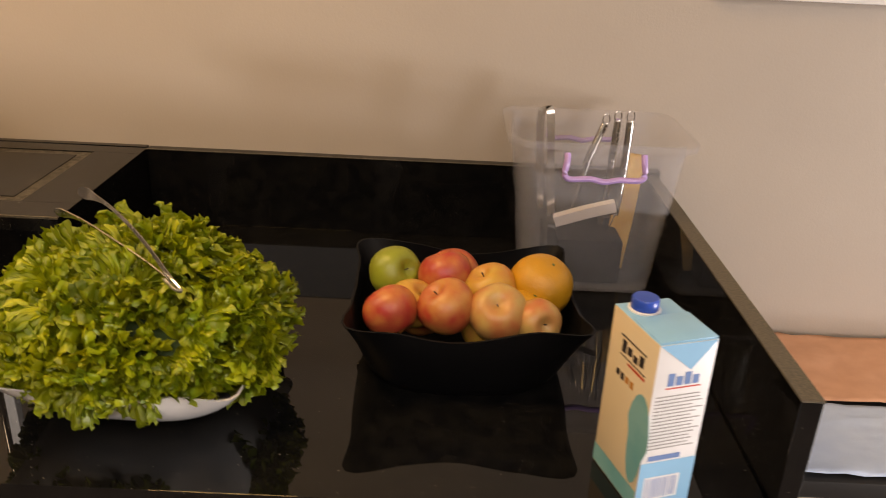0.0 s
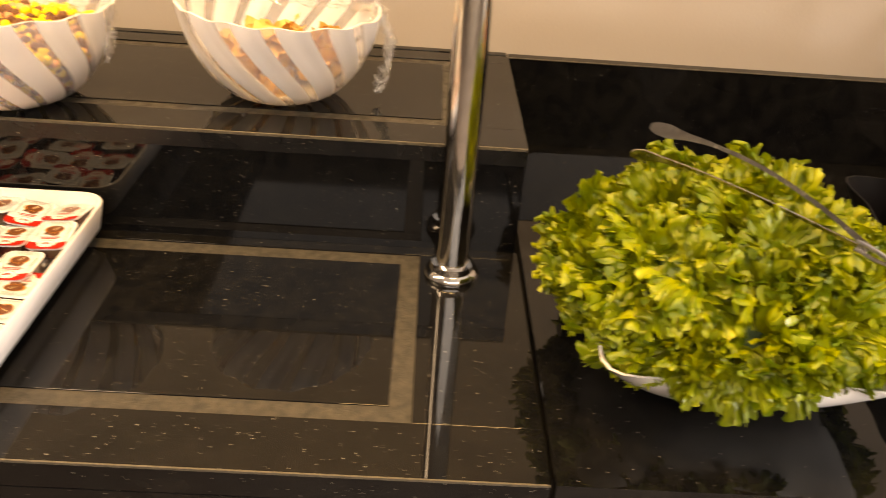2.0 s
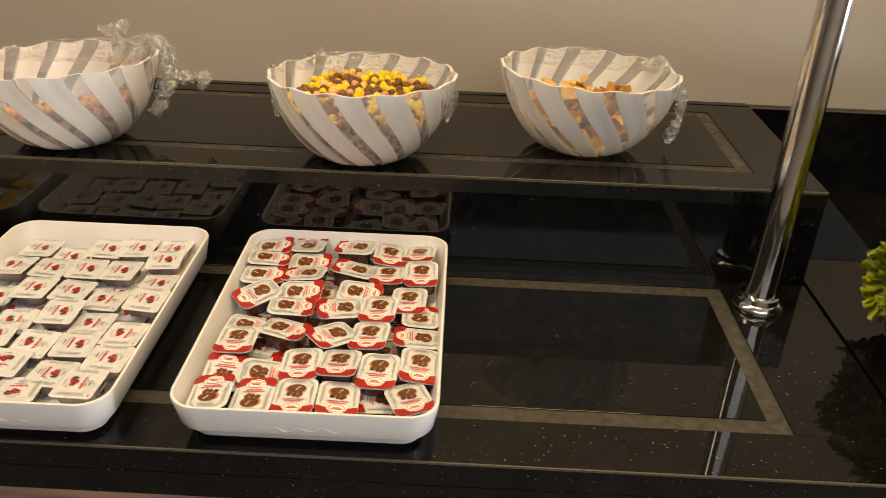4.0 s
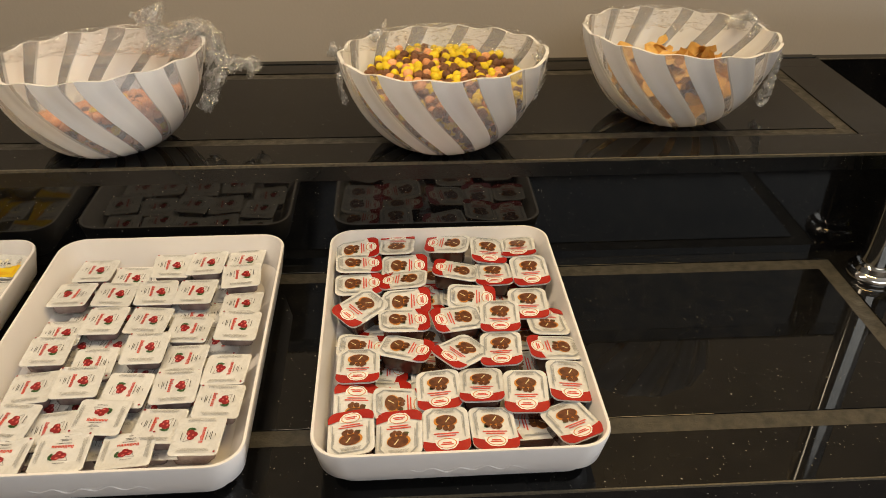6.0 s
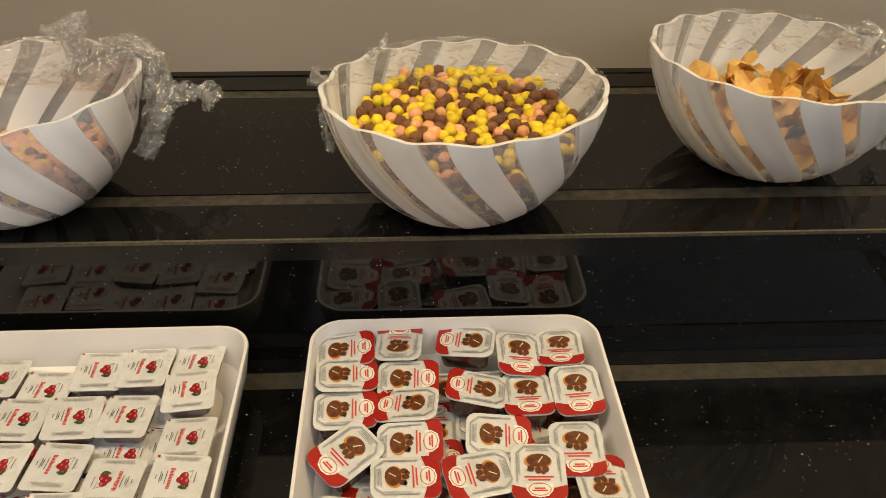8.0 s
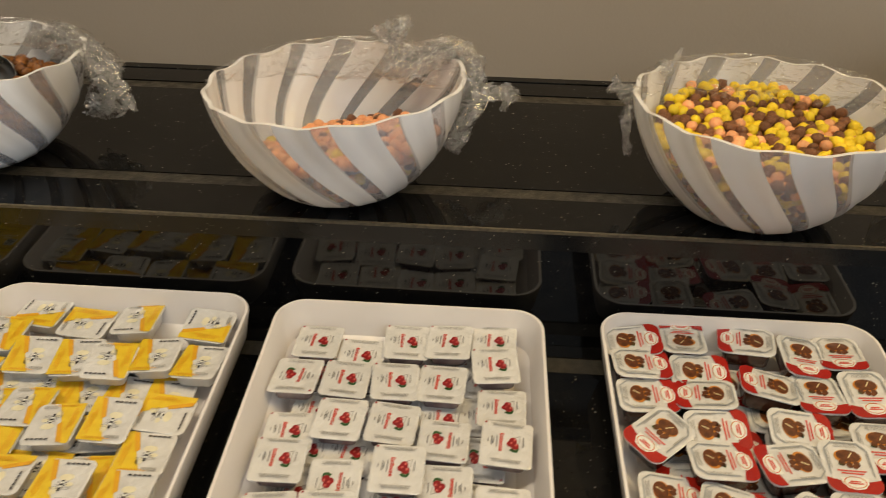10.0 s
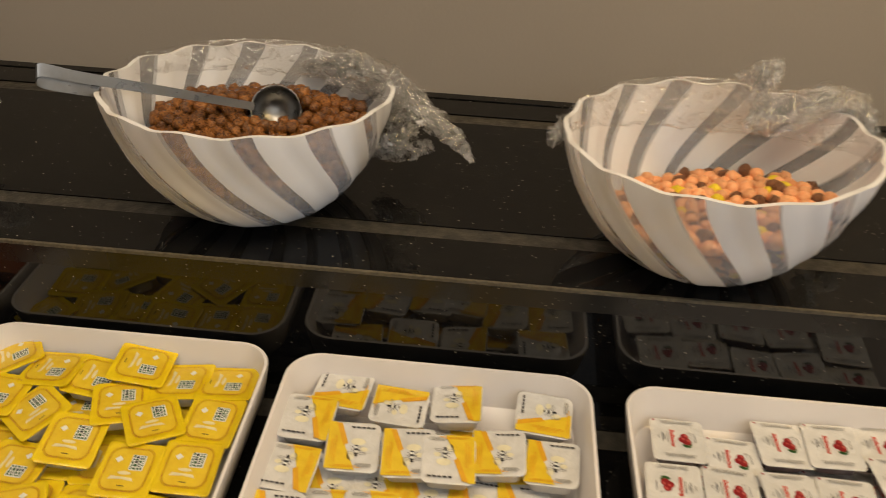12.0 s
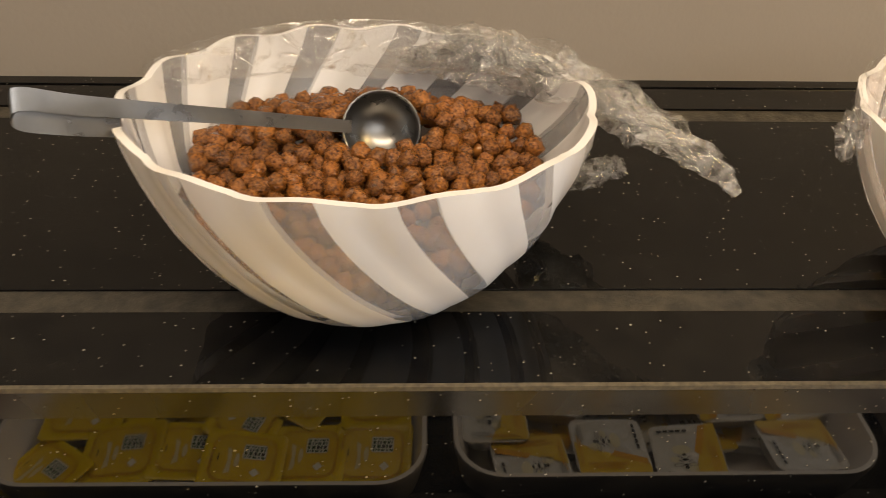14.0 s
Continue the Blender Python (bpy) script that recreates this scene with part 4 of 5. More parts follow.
def print_caramel():
    bm, rng = bmesh.new(), random.Random(1)
    out = rounded(0.0525, 0.0415, 0.009, 6)
    band = [p for p in out if p[0] > 0.0095]
    # red end with a white tab that carries the emblem
    flat(bm, [(0.0125, 0.0203), (0.0150, 0.0115), (0.0150, -0.0115), (0.0125, -0.0203), *[p for p in band if p[1] < 0 and p[0] > 0.013], *[p for p in band if p[1] >= 0 and p[0] > 0.013]], Z1 - 0.0001, 0)
    flat(bm, [(0.0120, 0.0105), (0.0175, 0.0098), (0.0222, 0.0062), (0.0236, 0.0), (0.0222, -0.0062), (0.0175, -0.0098), (0.0120, -0.0105)][::-1], Z1 + 0.0001, 5)
    ring_o, ring_i = oval(0.0058, 0.0086, 14, 0.0165), oval(0.0051, 0.0078, 14, 0.0165)
    for k in range(14):
        j = (k + 1) % 14
        flat(bm, [ring_o[k], ring_o[j], ring_i[j], ring_i[k]], Z1 + 0.0002, 3 if k % 3 else 2)
    bars(bm, 0.0152, 0.0, 0.012, 0.0013, 2, 0.0019, 2, rng, True)
    # pressed silver border with cut corners
    eo = [(-0.0235, 0.0105), (-0.0165, 0.0168), (0.0105, 0.0168), (0.0105, -0.0168), (-0.0165, -0.0168), (-0.0235, -0.0105)]
    ei = [(x * 0.93 - 0.0005, y * 0.93) for x, y in eo]
    for k in range(6):
        j = (k + 1) % 6
        if k != 2:
            flat(bm, [eo[k], eo[j], ei[j], ei[k]][::-1], Z1, 8)
    # wooden dish of dark fruit syrup with nuts beside it
    flat(bm, oval(0.0072, 0.0106, 16, -0.0086, 0.0), Z1 + 0.0001, 3)
    flat(bm, oval(0.0062, 0.0094, 16, -0.0094, 0.0006), Z1 + 0.0002, 4)
    for x, y, r in ((-0.0012, 0.0054, 0.0032), (-0.0002, -0.0002, 0.0031), (-0.0020, -0.0056, 0.0032), (0.0014, 0.0036, 0.0022)):
        flat(bm, oval(r, r * 0.85, 9, x, y), Z1 + 0.0003, 4)
    flat(bm, [(-0.0125, 0.0042), (-0.0070, 0.0005), (-0.0074, -0.0003), (-0.0130, 0.0034)], Z1 + 0.0004, 1)
    flat(bm, oval(0.0013, 0.0021, 8, -0.0005, -0.0068), Z1 + 0.0003, 6)
    bars(bm, 0.0050, 0.0, 0.024, 0.0012, 2, 0.0026, 2, rng, True)
    bars(bm, -0.0215, 0.0, 0.020, 0.0004, 4, 0.0010, 7, rng, True)
    bars(bm, -0.006, 0.0160, 0.022, 0.0004, 2, 0.0010, 7, rng)
    bars(bm, -0.006, -0.0140, 0.022, 0.0004, 2, 0.0010, 7, rng)
    return mesh_of(bm, "printing", [M[k] for k in ("red_print", "pale_print", "bright_red", "amber_print", "brown_print", "white_print", "green_print", "grey_print", "silver_print")], smooth=False)


def print_cherry():
    bm, rng = bmesh.new(), random.Random(2)
    for x, y, r in ((0.0052, 0.0030, 0.0033), (0.0066, -0.0022, 0.0036), (0.0028, -0.0004, 0.0029)):
        flat(bm, oval(r, r * 1.05, 12, x, y), Z1 + 0.0001 * (x > 0.006), 0)
        flat(bm, oval(r * 0.28, r * 0.4, 7, x + r * 0.35, y + r * 0.3), Z1 + 0.0002, 4)
    for x, y, a, b in ((0.0068, -0.0075, 0.0030, 0.0014), (0.0044, -0.0066, 0.0020, 0.0013), (0.0090, -0.0052, 0.0013, 0.0019)):
        flat(bm, oval(a, b, 8, x, y), Z1, 1)
    for x0, y0, x1, y1 in ((0.0055, 0.006, 0.0105, 0.0085), (0.0098, 0.001, 0.0108, 0.0085)):
        flat(bm, [(x0, y0), (x0 + 0.0004, y0 - 0.0004), (x1 + 0.0004, y1 - 0.0004), (x1, y1)], Z1, 3)
    for k, l in enumerate((0.0036, 0.0026, 0.0034, 0.0026, 0.0026, 0.0026, 0.0026)):
        y = 0.0096 - k * 0.0027
        for c, w in ((0.0, 0.0008), (0.0013, 0.0008)):
            flat(bm, [(-0.0062, y - c - w), (-0.0062 + l, y - c - w), (-0.0062 + l, y - c), (-0.0062, y - c)], Z1, 2)
        flat(bm, [(-0.0060, y - 0.0021), (-0.0053, y - 0.0021), (-0.0053, y), (-0.0060, y)], Z1 + 0.0001, 2)
    for x, w, n in ((-0.0085, 0.012, 1), (-0.0128, 0.010, 2), (-0.0160, 0.006, 1)):
        bars(bm, x, 0.001, w, 0.0005, n, 0.0014, 5, rng, True)
    bars(bm, 0.0, 0.0198, 0.030, 0.0003, 5, 0.0007, 3, rng)
    bars(bm, 0.0, -0.0165, 0.030, 0.0003, 5, 0.0007, 3, rng)
    bars(bm, 0.0132, 0.002, 0.011, 0.0005, 1, 0.0015, 5, rng, True)
    flat(bm, oval(0.0011, 0.0011, 8, -0.0185, 0.0200), Z1, 0)
    return mesh_of(bm, "printing", [M[k] for k in ("cherry_print", "green_print", "bright_red", "grey_print", "pale_red_print", "ink")], smooth=False)


def print_honey():
    bm, rng = bmesh.new(), random.Random(3)
    flat(bm, [(-0.003, 0.0225), (0.0205, 0.0225), (0.0205, -0.0225), (0.0145, -0.0225), (0.0050, 0.0035)], Z1 - 0.0001, 0)
    flat(bm, [(0.0040, -0.0020), (0.0075, 0.0010), (0.0150, -0.0215), (0.0105, -0.0215)], Z1 + 0.0001, 4)
    for x, y, a, b in ((-0.004, -0.004, 0.0060, 0.0035), (-0.009, 0.003, 0.0030, 0.0022), (0.001, 0.010, 0.0030, 0.0040)):
        flat(bm, oval(a, b, 10, x, y), Z1 - 0.0001, 3)
    # bee: striped body, thin-lined wings and legs
    for k, (y, r) in enumerate(((0.0075, 0.0012), (0.0056, 0.0019), (0.0036, 0.0021), (0.0016, 0.0019), (0.0000, 0.0013))):
        flat(bm, oval(r, 0.0009, 8, -0.003, y), Z1 + 0.0003, 1 if k % 2 == 0 else 5)
    flat(bm, oval(0.0013, 0.0011, 8, -0.003, 0.0092), Z1 + 0.0003, 1)
    for side in (-1, 1):
        o, i = oval(0.0034, 0.0013, 10, -0.003 + side * 0.0045, 0.0072), oval(0.0029, 0.0009, 10, -0.003 + side * 0.0045, 0.0072)
        for k in range(10):
            j = (k + 1) % 10
            flat(bm, [o[k], o[j], i[j], i[k]], Z1 + 0.0002, 2)
        for y in (0.002, 0.005):
            flat(bm, [(-0.003 + side * 0.0015, y), (-0.003 + side * 0.0042, y - 0.0016), (-0.003 + side * 0.0043, y - 0.0012), (-0.003 + side * 0.0015, y + 0.0004)], Z1 + 0.0002, 1)
    for k in range(5):
        x = -0.0165 + k * 0.0040
        flat(bm, [(x, -0.0188), (x + 0.0030, -0.0188), (x + 0.0030, -0.0172), (x, -0.0172)], Z1 + 0.0002, 1)
    bars(bm, -0.0095, 0.0195, 0.016, 0.0006, 3, 0.0012, 2, rng)
    bars(bm, 0.0130, 0.004, 0.030, 0.0005, 4, 0.0013, 4, rng, True)
    bars(bm, 0.0045, 0.0206, 0.026, 0.0006, 2, 0.0012, 4, rng)
    return mesh_of(bm, "printing", [M[k] for k in ("gold_print", "ink", "grey_print", "cream_print", "orange_print", "white_print")], smooth=False)


def print_butter():
    bm, rng = bmesh.new(), random.Random(4)
    flat(bm, rounded(0.0355, 0.0315, 0.007, 5), Z1 - 0.0002, 5)
    for grow in (0.0, 0.0016):
        o, i = rounded(0.0370 + grow, 0.0330 + grow, 0.008, 5), rounded(0.0364 + grow, 0.0324 + grow, 0.0078, 5)
        for k in range(len(o)):
            j = (k + 1) % len(o)
            flat(bm, [o[k], o[j], i[j], i[k]], Z1, 0)
    flat(bm, rounded(0.0138, 0.0110, 0.001, 2, 0.0062, -0.0060), Z1, 1)
    for r, h in enumerate((0.0016, 0.0026, 0.0022, 0.0014)):
        x, y = 0.0002, -0.0012 - (0, 0.0021, 0.0052, 0.0079)[r]
        while x < 0.0118:
            l = rng.uniform(0.0008, 0.0026)
            flat(bm, [(x, y - h), (x + l, y - h * rng.uniform(0.8, 1.0)), (x + l * rng.uniform(0.6, 1.0), y), (x, y)], Z1 + 0.0001, rng.choice((2, 2, 6)))
            x += l + rng.uniform(0.0003, 0.0009)
    flat(bm, [(0.0050, 0.0090), (0.0080, 0.0122), (0.0112, 0.0092), (0.0082, 0.0058)][::-1], Z1, 3)
    flat(bm, [(-0.0102, -0.008), (-0.0072, -0.006), (-0.0064, 0.010), (-0.0098, 0.012), (-0.0088, 0.002)], Z1, 4)
    flat(bm, oval(0.0016, 0.0055, 9, -0.0035, 0.001), Z1, 4)
    bars(bm, -0.0150, 0.0, 0.008, 0.0006, 1, 0.002, 6, rng, True)
    return mesh_of(bm, "printing", [M[k] for k in ("amber_print", "white_print", "green_print", "white_print", "pale_print", "gold_print", "ink")], smooth=False)


class Pack:
    def __init__(self, name, w, d, h, cup, foil, prints, r):
        self.name, self.h = name, h
        self.cup = cup_mesh(w, d, h, M[cup])
        self.lids = [lid_mesh(w, d, r, M[foil], s * 3.7) for s in range(3)]
        self.prints = prints

    def place(self, m, label, category, group, rng):
        ob = thing(self.name, m, label, category, group)
        part("cup", self.cup, None, ob)
        lid = part("lid", self.lids[rng.randrange(3)], None, ob)
        lid.location.z = self.h
        if self.prints:
            pr = part("printing", self.prints, None, lid)
            tagged(pr, kind="stuff")
        return ob


PACKS = {
    "caramel": Pack("portion_cup", 0.0525, 0.0415, 0.0185, "syrup_cup", "foil", print_caramel(), 0.009),
    "cherry": Pack("jam_portion", 0.0430, 0.0460, 0.0135, "jam_cup", "foil", print_cherry(), 0.004),
    "honey": Pack("honey_portion", 0.0430, 0.0470, 0.0145, "white_cup", "foil", print_honey(), 0.006),
    "butter": Pack("butter_portion", 0.0490, 0.0450, 0.0140, "white_cup", "yellow_foil", print_butter(), 0.004),
    "amber": Pack("portion_cup", 0.0450, 0.0400, 0.0150, "amber_cup", "amber_cup", None, 0.006),
}
SAY = {
    "caramel": ("small cup of dark syrup with a red and white foil lid", "portion cup", "syrup cups in the tray"),
    "cherry": ("square jam portion with a white foil lid printed with cherries", "jam portion", "jam portions in the tray"),
    "honey": ("honey portion with a white and yellow foil lid", "honey portion", "honey portions in the tray"),
    "butter": ("butter portion with a bright yellow foil lid", "butter portion", "butter portions in the tray"),
    "amber": ("small amber plastic portion cup", "portion cup", "amber cups in the tray"),
}


def fill_tray(kind, tray, rows, angles, seed, under, tilt=7):
    """rows: places of the upper packs on the counter, x, y, turn and, where a pack lies higher or lower, millimetres; under: columns and rows of the lower layer."""
    rng = random.Random(seed)
    pack = PACKS[kind]
    label, category, group = SAY[kind]
    tx, ty, trz, _ = TRAYS[tray]
    floor = TOP + 0.0055
    cols, lines = under
    for i in range(cols):
        for j in range(lines):
            x = tx + (i - (cols - 1) / 2) * (0.186 / cols) + rng.uniform(-0.003, 0.003)
            y = ty + (j - (lines - 1) / 2) * (0.278 / lines) + rng.uniform(-0.003, 0.003)
            pack.place(pose(x, y, floor, rng.uniform(-2, 2), rng.uniform(-2, 2), rng.choice(angles) + rng.uniform(-8, 8)), label, category, group, rng)
    for n, row in enumerate(rows):
        for k, (x, y, turn, *lift) in enumerate(row):
            z = floor + pack.h + 0.0006 + 0.0022 * ((k + n) % 2) + rng.uniform(0, 0.0015) + (lift[0] * 0.001 if lift else 0.0)
            pack.place(pose(x, y, z, rng.uniform(-tilt, tilt), rng.uniform(-tilt, tilt), turn + rng.uniform(-5, 5)), label, category, group, rng)


R, B, L, T = 0, -90, 180, 90
CARAMEL_BACK = (
    ((-1.094, 0.343, 0), (-1.048, 0.346, 90), (-0.987, 0.350, 165), (-0.944, 0.331, -90), (-0.903, 0.338, -90)),
    ((-1.094, 0.308, 0), (-1.040, 0.306, 0), (-0.985, 0.288, 170), (-0.940, 0.283, -90), (-0.898, 0.287, -90)),
    ((-1.092, 0.271, 4), (-1.040, 0.271, 180), (-0.970, 0.242, 0)),
    ((-1.088, 0.227, 217), (-1.038, 0.236, 0), (-0.909, 0.224, -90)),
    ((-1.087, 0.171, 0, -9), (-1.044, 0.198, 0), (-0.988, 0.202, 190), (-0.942, 0.202, -90), (-0.896, 0.192, 90)),
)
CARAMEL_FRONT = (
    ((-1.088, 0.130, -90), (-1.043, 0.155, -14), (-0.990, 0.146, 225), (-0.946, 0.151, -90), (-0.896, 0.146, 180)),
    ((-1.091, 0.085, 90, -6), (-1.050, 0.084, 0, -8), (-1.011, 0.096, -90), (-0.972, 0.095, -90), (-0.931, 0.091, -90), (-0.891, 0.101, -90)),
    ((-1.090, 0.046, 90, -4), (-1.048, 0.045, 90, -4), (-1.008, 0.046, -90, -4), (-0.968, 0.047, -90, -4), (-0.895, 0.048, -70, -4)),
)
CHERRY_BACK = (
    ((-1.396, 0.326, 0), (-1.353, 0.313, 0, -5), (-1.312, 0.333, 0), (-1.270, 0.334, 0), (-1.227, 0.340, 0)),
    ((-1.406, 0.276, 180), (-1.362, 0.279, 0), (-1.317, 0.278, 0), (-1.273, 0.279, 0), (-1.226, 0.302, 8, 3)),
    ((-1.400, 0.216, 0, -5), (-1.358, 0.229, 0), (-1.313, 0.229, 0), (-1.268, 0.215, 180, -5), (-1.219, 0.254, 0)),
    ((-1.400, 0.181, 0), (-1.352, 0.167, 180, -5), (-1.302, 0.177, 0, 3), (-1.263, 0.167, 180, -4), (-1.216, 0.209, 0, 4)),
)
CHERRY_FRONT = (
    ((-1.397, 0.128, 0), (-1.353, 0.127, 5, 4), (-1.307, 0.121, 180), (-1.261, 0.121, 0), (-1.218, 0.146, 180)),
    ((-1.400, 0.082, 0), (-1.362, 0.076, 0, -5), (-1.319, 0.081, 90, 2), (-1.265, 0.071, 0), (-1.217, 0.098, 0)),
    ((-1.392, 0.041, -90), (-1.340, 0.042, -90), (-1.285, 0.042, -90), (-1.226, 0.052, 180, 3)),
)
HONEY_BACK = (
    ((-1.678, 0.347, -95), (-1.628, 0.333, 92, -3), (-1.578, 0.341, 0), (-1.507, 0.337, -92)),
    ((-1.700, 0.309, 0), (-1.659, 0.286, 180), (-1.613, 0.283, 180), (-1.582, 0.280, 0, 3), (-1.541, 0.291, 180), (-1.499, 0.287, 180)),
    ((-1.704, 0.258, 0), (-1.666, 0.226, 0, -11), (-1.635, 0.225, 0, -5), (-1.512, 0.226, 90, -6)),
)
HONEY_FRONT = (
    ((-1.703, 0.210, 180), (-1.597, 0.203, 0), (-1.551, 0.211, 180), (-1.648, 0.183, 0, -6)),
    ((-1.706, 0.153, 0, -9), (-1.668, 0.145, 180), (-1.618, 0.147, 90), (-1.563, 0.142, 180), (-1.513, 0.181, 180, -5), (-1.510, 0.135, 180)),
    ((-1.704, 0.103, 180), (-1.655, 0.094, 0), (-1.603, 0.097, 90), (-1.553, 0.092, 0), (-1.508, 0.088, 180)),
    ((-1.690, 0.050, 180), (-1.640, 0.046, 0), (-1.588, 0.048, 90), (-1.535, 0.046, 0)),
)
BUTTER_BACK = (
    ((-1.972, 0.350, 40), (-1.929, 0.335, 0), (-1.891, 0.334, 0), (-1.856, 0.347, 4, 4), (-1.816, 0.337, 0), (-1.776, 0.337, 0)),
    ((-1.963, 0.303, 0), (-1.919, 0.289, 140, 3), (-1.858, 0.305, 112), (-1.823, 0.288, 122, 4), (-1.776, 0.297, 90)),
    ((-1.960, 0.240, 90), (-1.914, 0.240, 0, -8), (-1.879, 0.264, 90, 3), (-1.823, 0.241, 90), (-1.780, 0.250, 90)),
)
BUTTER_FRONT = (
    ((-1.945, 0.200, 0), (-1.893, 0.196, 20), (-1.840, 0.190, 0), (-1.785, 0.196, 90)),
    ((-1.958, 0.150, 0), (-1.904, 0.145, 180), (-1.849, 0.138, 0), (-1.789, 0.142, 0)),
    ((-1.953, 0.100, 0), (-1.899, 0.095, 90), (-1.844, 0.088, 0), (-1.788, 0.092, 0)),
    ((-1.953, 0.050, 0), (-1.899, 0.048, 90), (-1.844, 0.045, 0), (-1.790, 0.047, 0)),
)
AMBER = (((-2.228, 0.323, 0), (-2.178, 0.328, 20), (-2.123, 0.320, 0), (-2.068, 0.326, 90), (-2.040, 0.283, 0), (-2.088, 0.273, 30), (-2.138, 0.268, 0), (-2.045, 0.228, 60)),)
fill_tray("caramel", 0, CARAMEL_BACK + CARAMEL_FRONT, (0, 90, -90, 180), 21, (4, 7), 8)
fill_tray("cherry", 1, CHERRY_BACK + CHERRY_FRONT, (0, 180), 22, (5, 6), 4)
fill_tray("honey", 2, HONEY_BACK + HONEY_FRONT, (0, 90, 180), 23, (5, 6), 6)
fill_tray("butter", 3, BUTTER_BACK + BUTTER_FRONT, (0, 90), 24, (4, 6), 9)
fill_tray("amber", 4, AMBER, (0, 45, 90), 25, (4, 5), 10)


# ---- curly lettuce in a white bowl ----
LX, LY = -0.203, 0.203


def corner_bowl(half_low, half_top, height, tip, wall, turn, wave):
    """A four-cornered bowl with drawn-out tips and a waved rim, both skins."""
    n, rows = 96, 12

    def ring(u, inset):
        out = []
        for k in range(n):
            a = 2 * math.pi * k / n
            c, s = math.cos(a), math.sin(a)
            e = 2.0 + 2.4 * (0.4 + 0.6 * u)
            base = 1 / (abs(c) ** e + abs(s) ** e) ** (1 / e)
            corner = max(0.0, math.cos(4 * (a - math.pi / 4))) ** 4
            r = (half_low + (half_top - half_low) * math.sin(u * math.pi / 2) ** 0.75) * base * (1 + tip * corner * u ** 3) - inset
            z = height * u + u ** 3 * wave * (math.cos(4 * (a - math.pi / 4)) + 0.5 * math.sin(4 * a))
            out.append((r * math.cos(a + turn), r * math.sin(a + turn), z + (wall if inset and u == 0 else 0)))
        return out

    bm = bmesh.new()
    us = [k / rows for k in range(rows + 1)]
    loft([ring(u, 0) for u in us] + [ring(u, wall) for u in reversed(us)], bm=bm)
    return bm


white_bowl = thing("serving_bowl", pose(LX + 0.006, LY, TOP + 0.0003), "white porcelain bowl with pointed corners on the black counter", "bowl")
part("shell", corner_bowl(0.076, 0.134, 0.064, 0.14, 0.0035, radians(-2), 0.006), M["porcelain"], white_bowl)

lettuce = thing("lettuce", pose(LX, LY, TOP + 0.004), "heap of bright green curly lettuce leaves in a white bowl", "lettuce")


def frilly_leaf(seed, length, spread):
    """A fan of leaf, smooth at its foot, whose rim is too long for it and folds over in curls."""
    bm = bmesh.new()
    nu, nv = 13, 240
    rng = random.Random(int(seed * 100))
    arc = length * spread
    big, mid = round(arc / 0.0090), round(arc / 0.0041)
    pb, pm = rng.random() * 6, rng.random() * 6
    rows = []
    for i in range(nu + 1):
        u = (i / nu) ** 0.5
        row = []
        for j in range(nv + 1):
            v = j / nv
            a = (v - 0.5) * spread
            wob = 1.6 * noise.noise(Vector((v * 5, seed, 2)))
            fb, fm = 2 * math.pi * big * v + pb + 2 * wob + 3.4 * (1 - u) * math.sin(9 * v + seed), 2 * math.pi * mid * v + pm + 3 * wob + 6 * (1 - u)
            swell = 0.65 + 0.7 * abs(noise.noise(Vector((v * 7, seed, 4))))
            lobes = 1 + 0.10 * math.sin(v * 14 + seed * 3) + 0.14 * noise.noise(Vector((v * 8, seed, 0))) + 0.035 * math.sin(v * 210 + seed)
            r = length * u * (0.82 + 0.18 * math.cos(a)) * (1 + (lobes - 1) * u * u)
            edge, rim = u ** 2.6, u ** 7
            z = 0.0070 * swell * edge * math.sin(fb) + 0.0022 * rim * math.sin(fm) + 0.08 * length * noise.noise(Vector((u * 3, v * 5, seed)))
            sway = 0.0040 * swell * edge * math.sin(2 * fb + 0.6) + 0.0018 * rim * math.cos(fm)
            push = 0.0050 * edge * math.cos(fb * 0.5 + seed) + 0.0016 * rim * math.sin(2 * fm)
            curl = 0.26 * length * u ** 3.0
            here = Vector((r * math.sin(a), r * math.cos(a), seed * 0.3)) * 120
            z += 0.0062 * edge * noise.noise(here)
            sway += 0.0060 * edge * noise.noise(here + Vector((31, 7, 3)))
            push += 0.0060 * edge * noise.noise(here + Vector((5, 47, 19)))
            row.append(bm.verts.new((r * math.sin(a) + sway * math.cos(a), r * math.cos(a) - curl * 0.5 - sway * math.sin(a) + push, z + curl)))
        rows.append(row)
    for a, b in zip(rows, rows[1:]):
        for j in range(nv):
            bm.faces.new((a[j], a[j + 1], b[j + 1], b[j]))
    me = mesh_of(bm, "leaf", M["lettuce"], smooth=False)
    me.polygons.foreach_set("use_smooth", [True] * len(me.polygons))
    return me


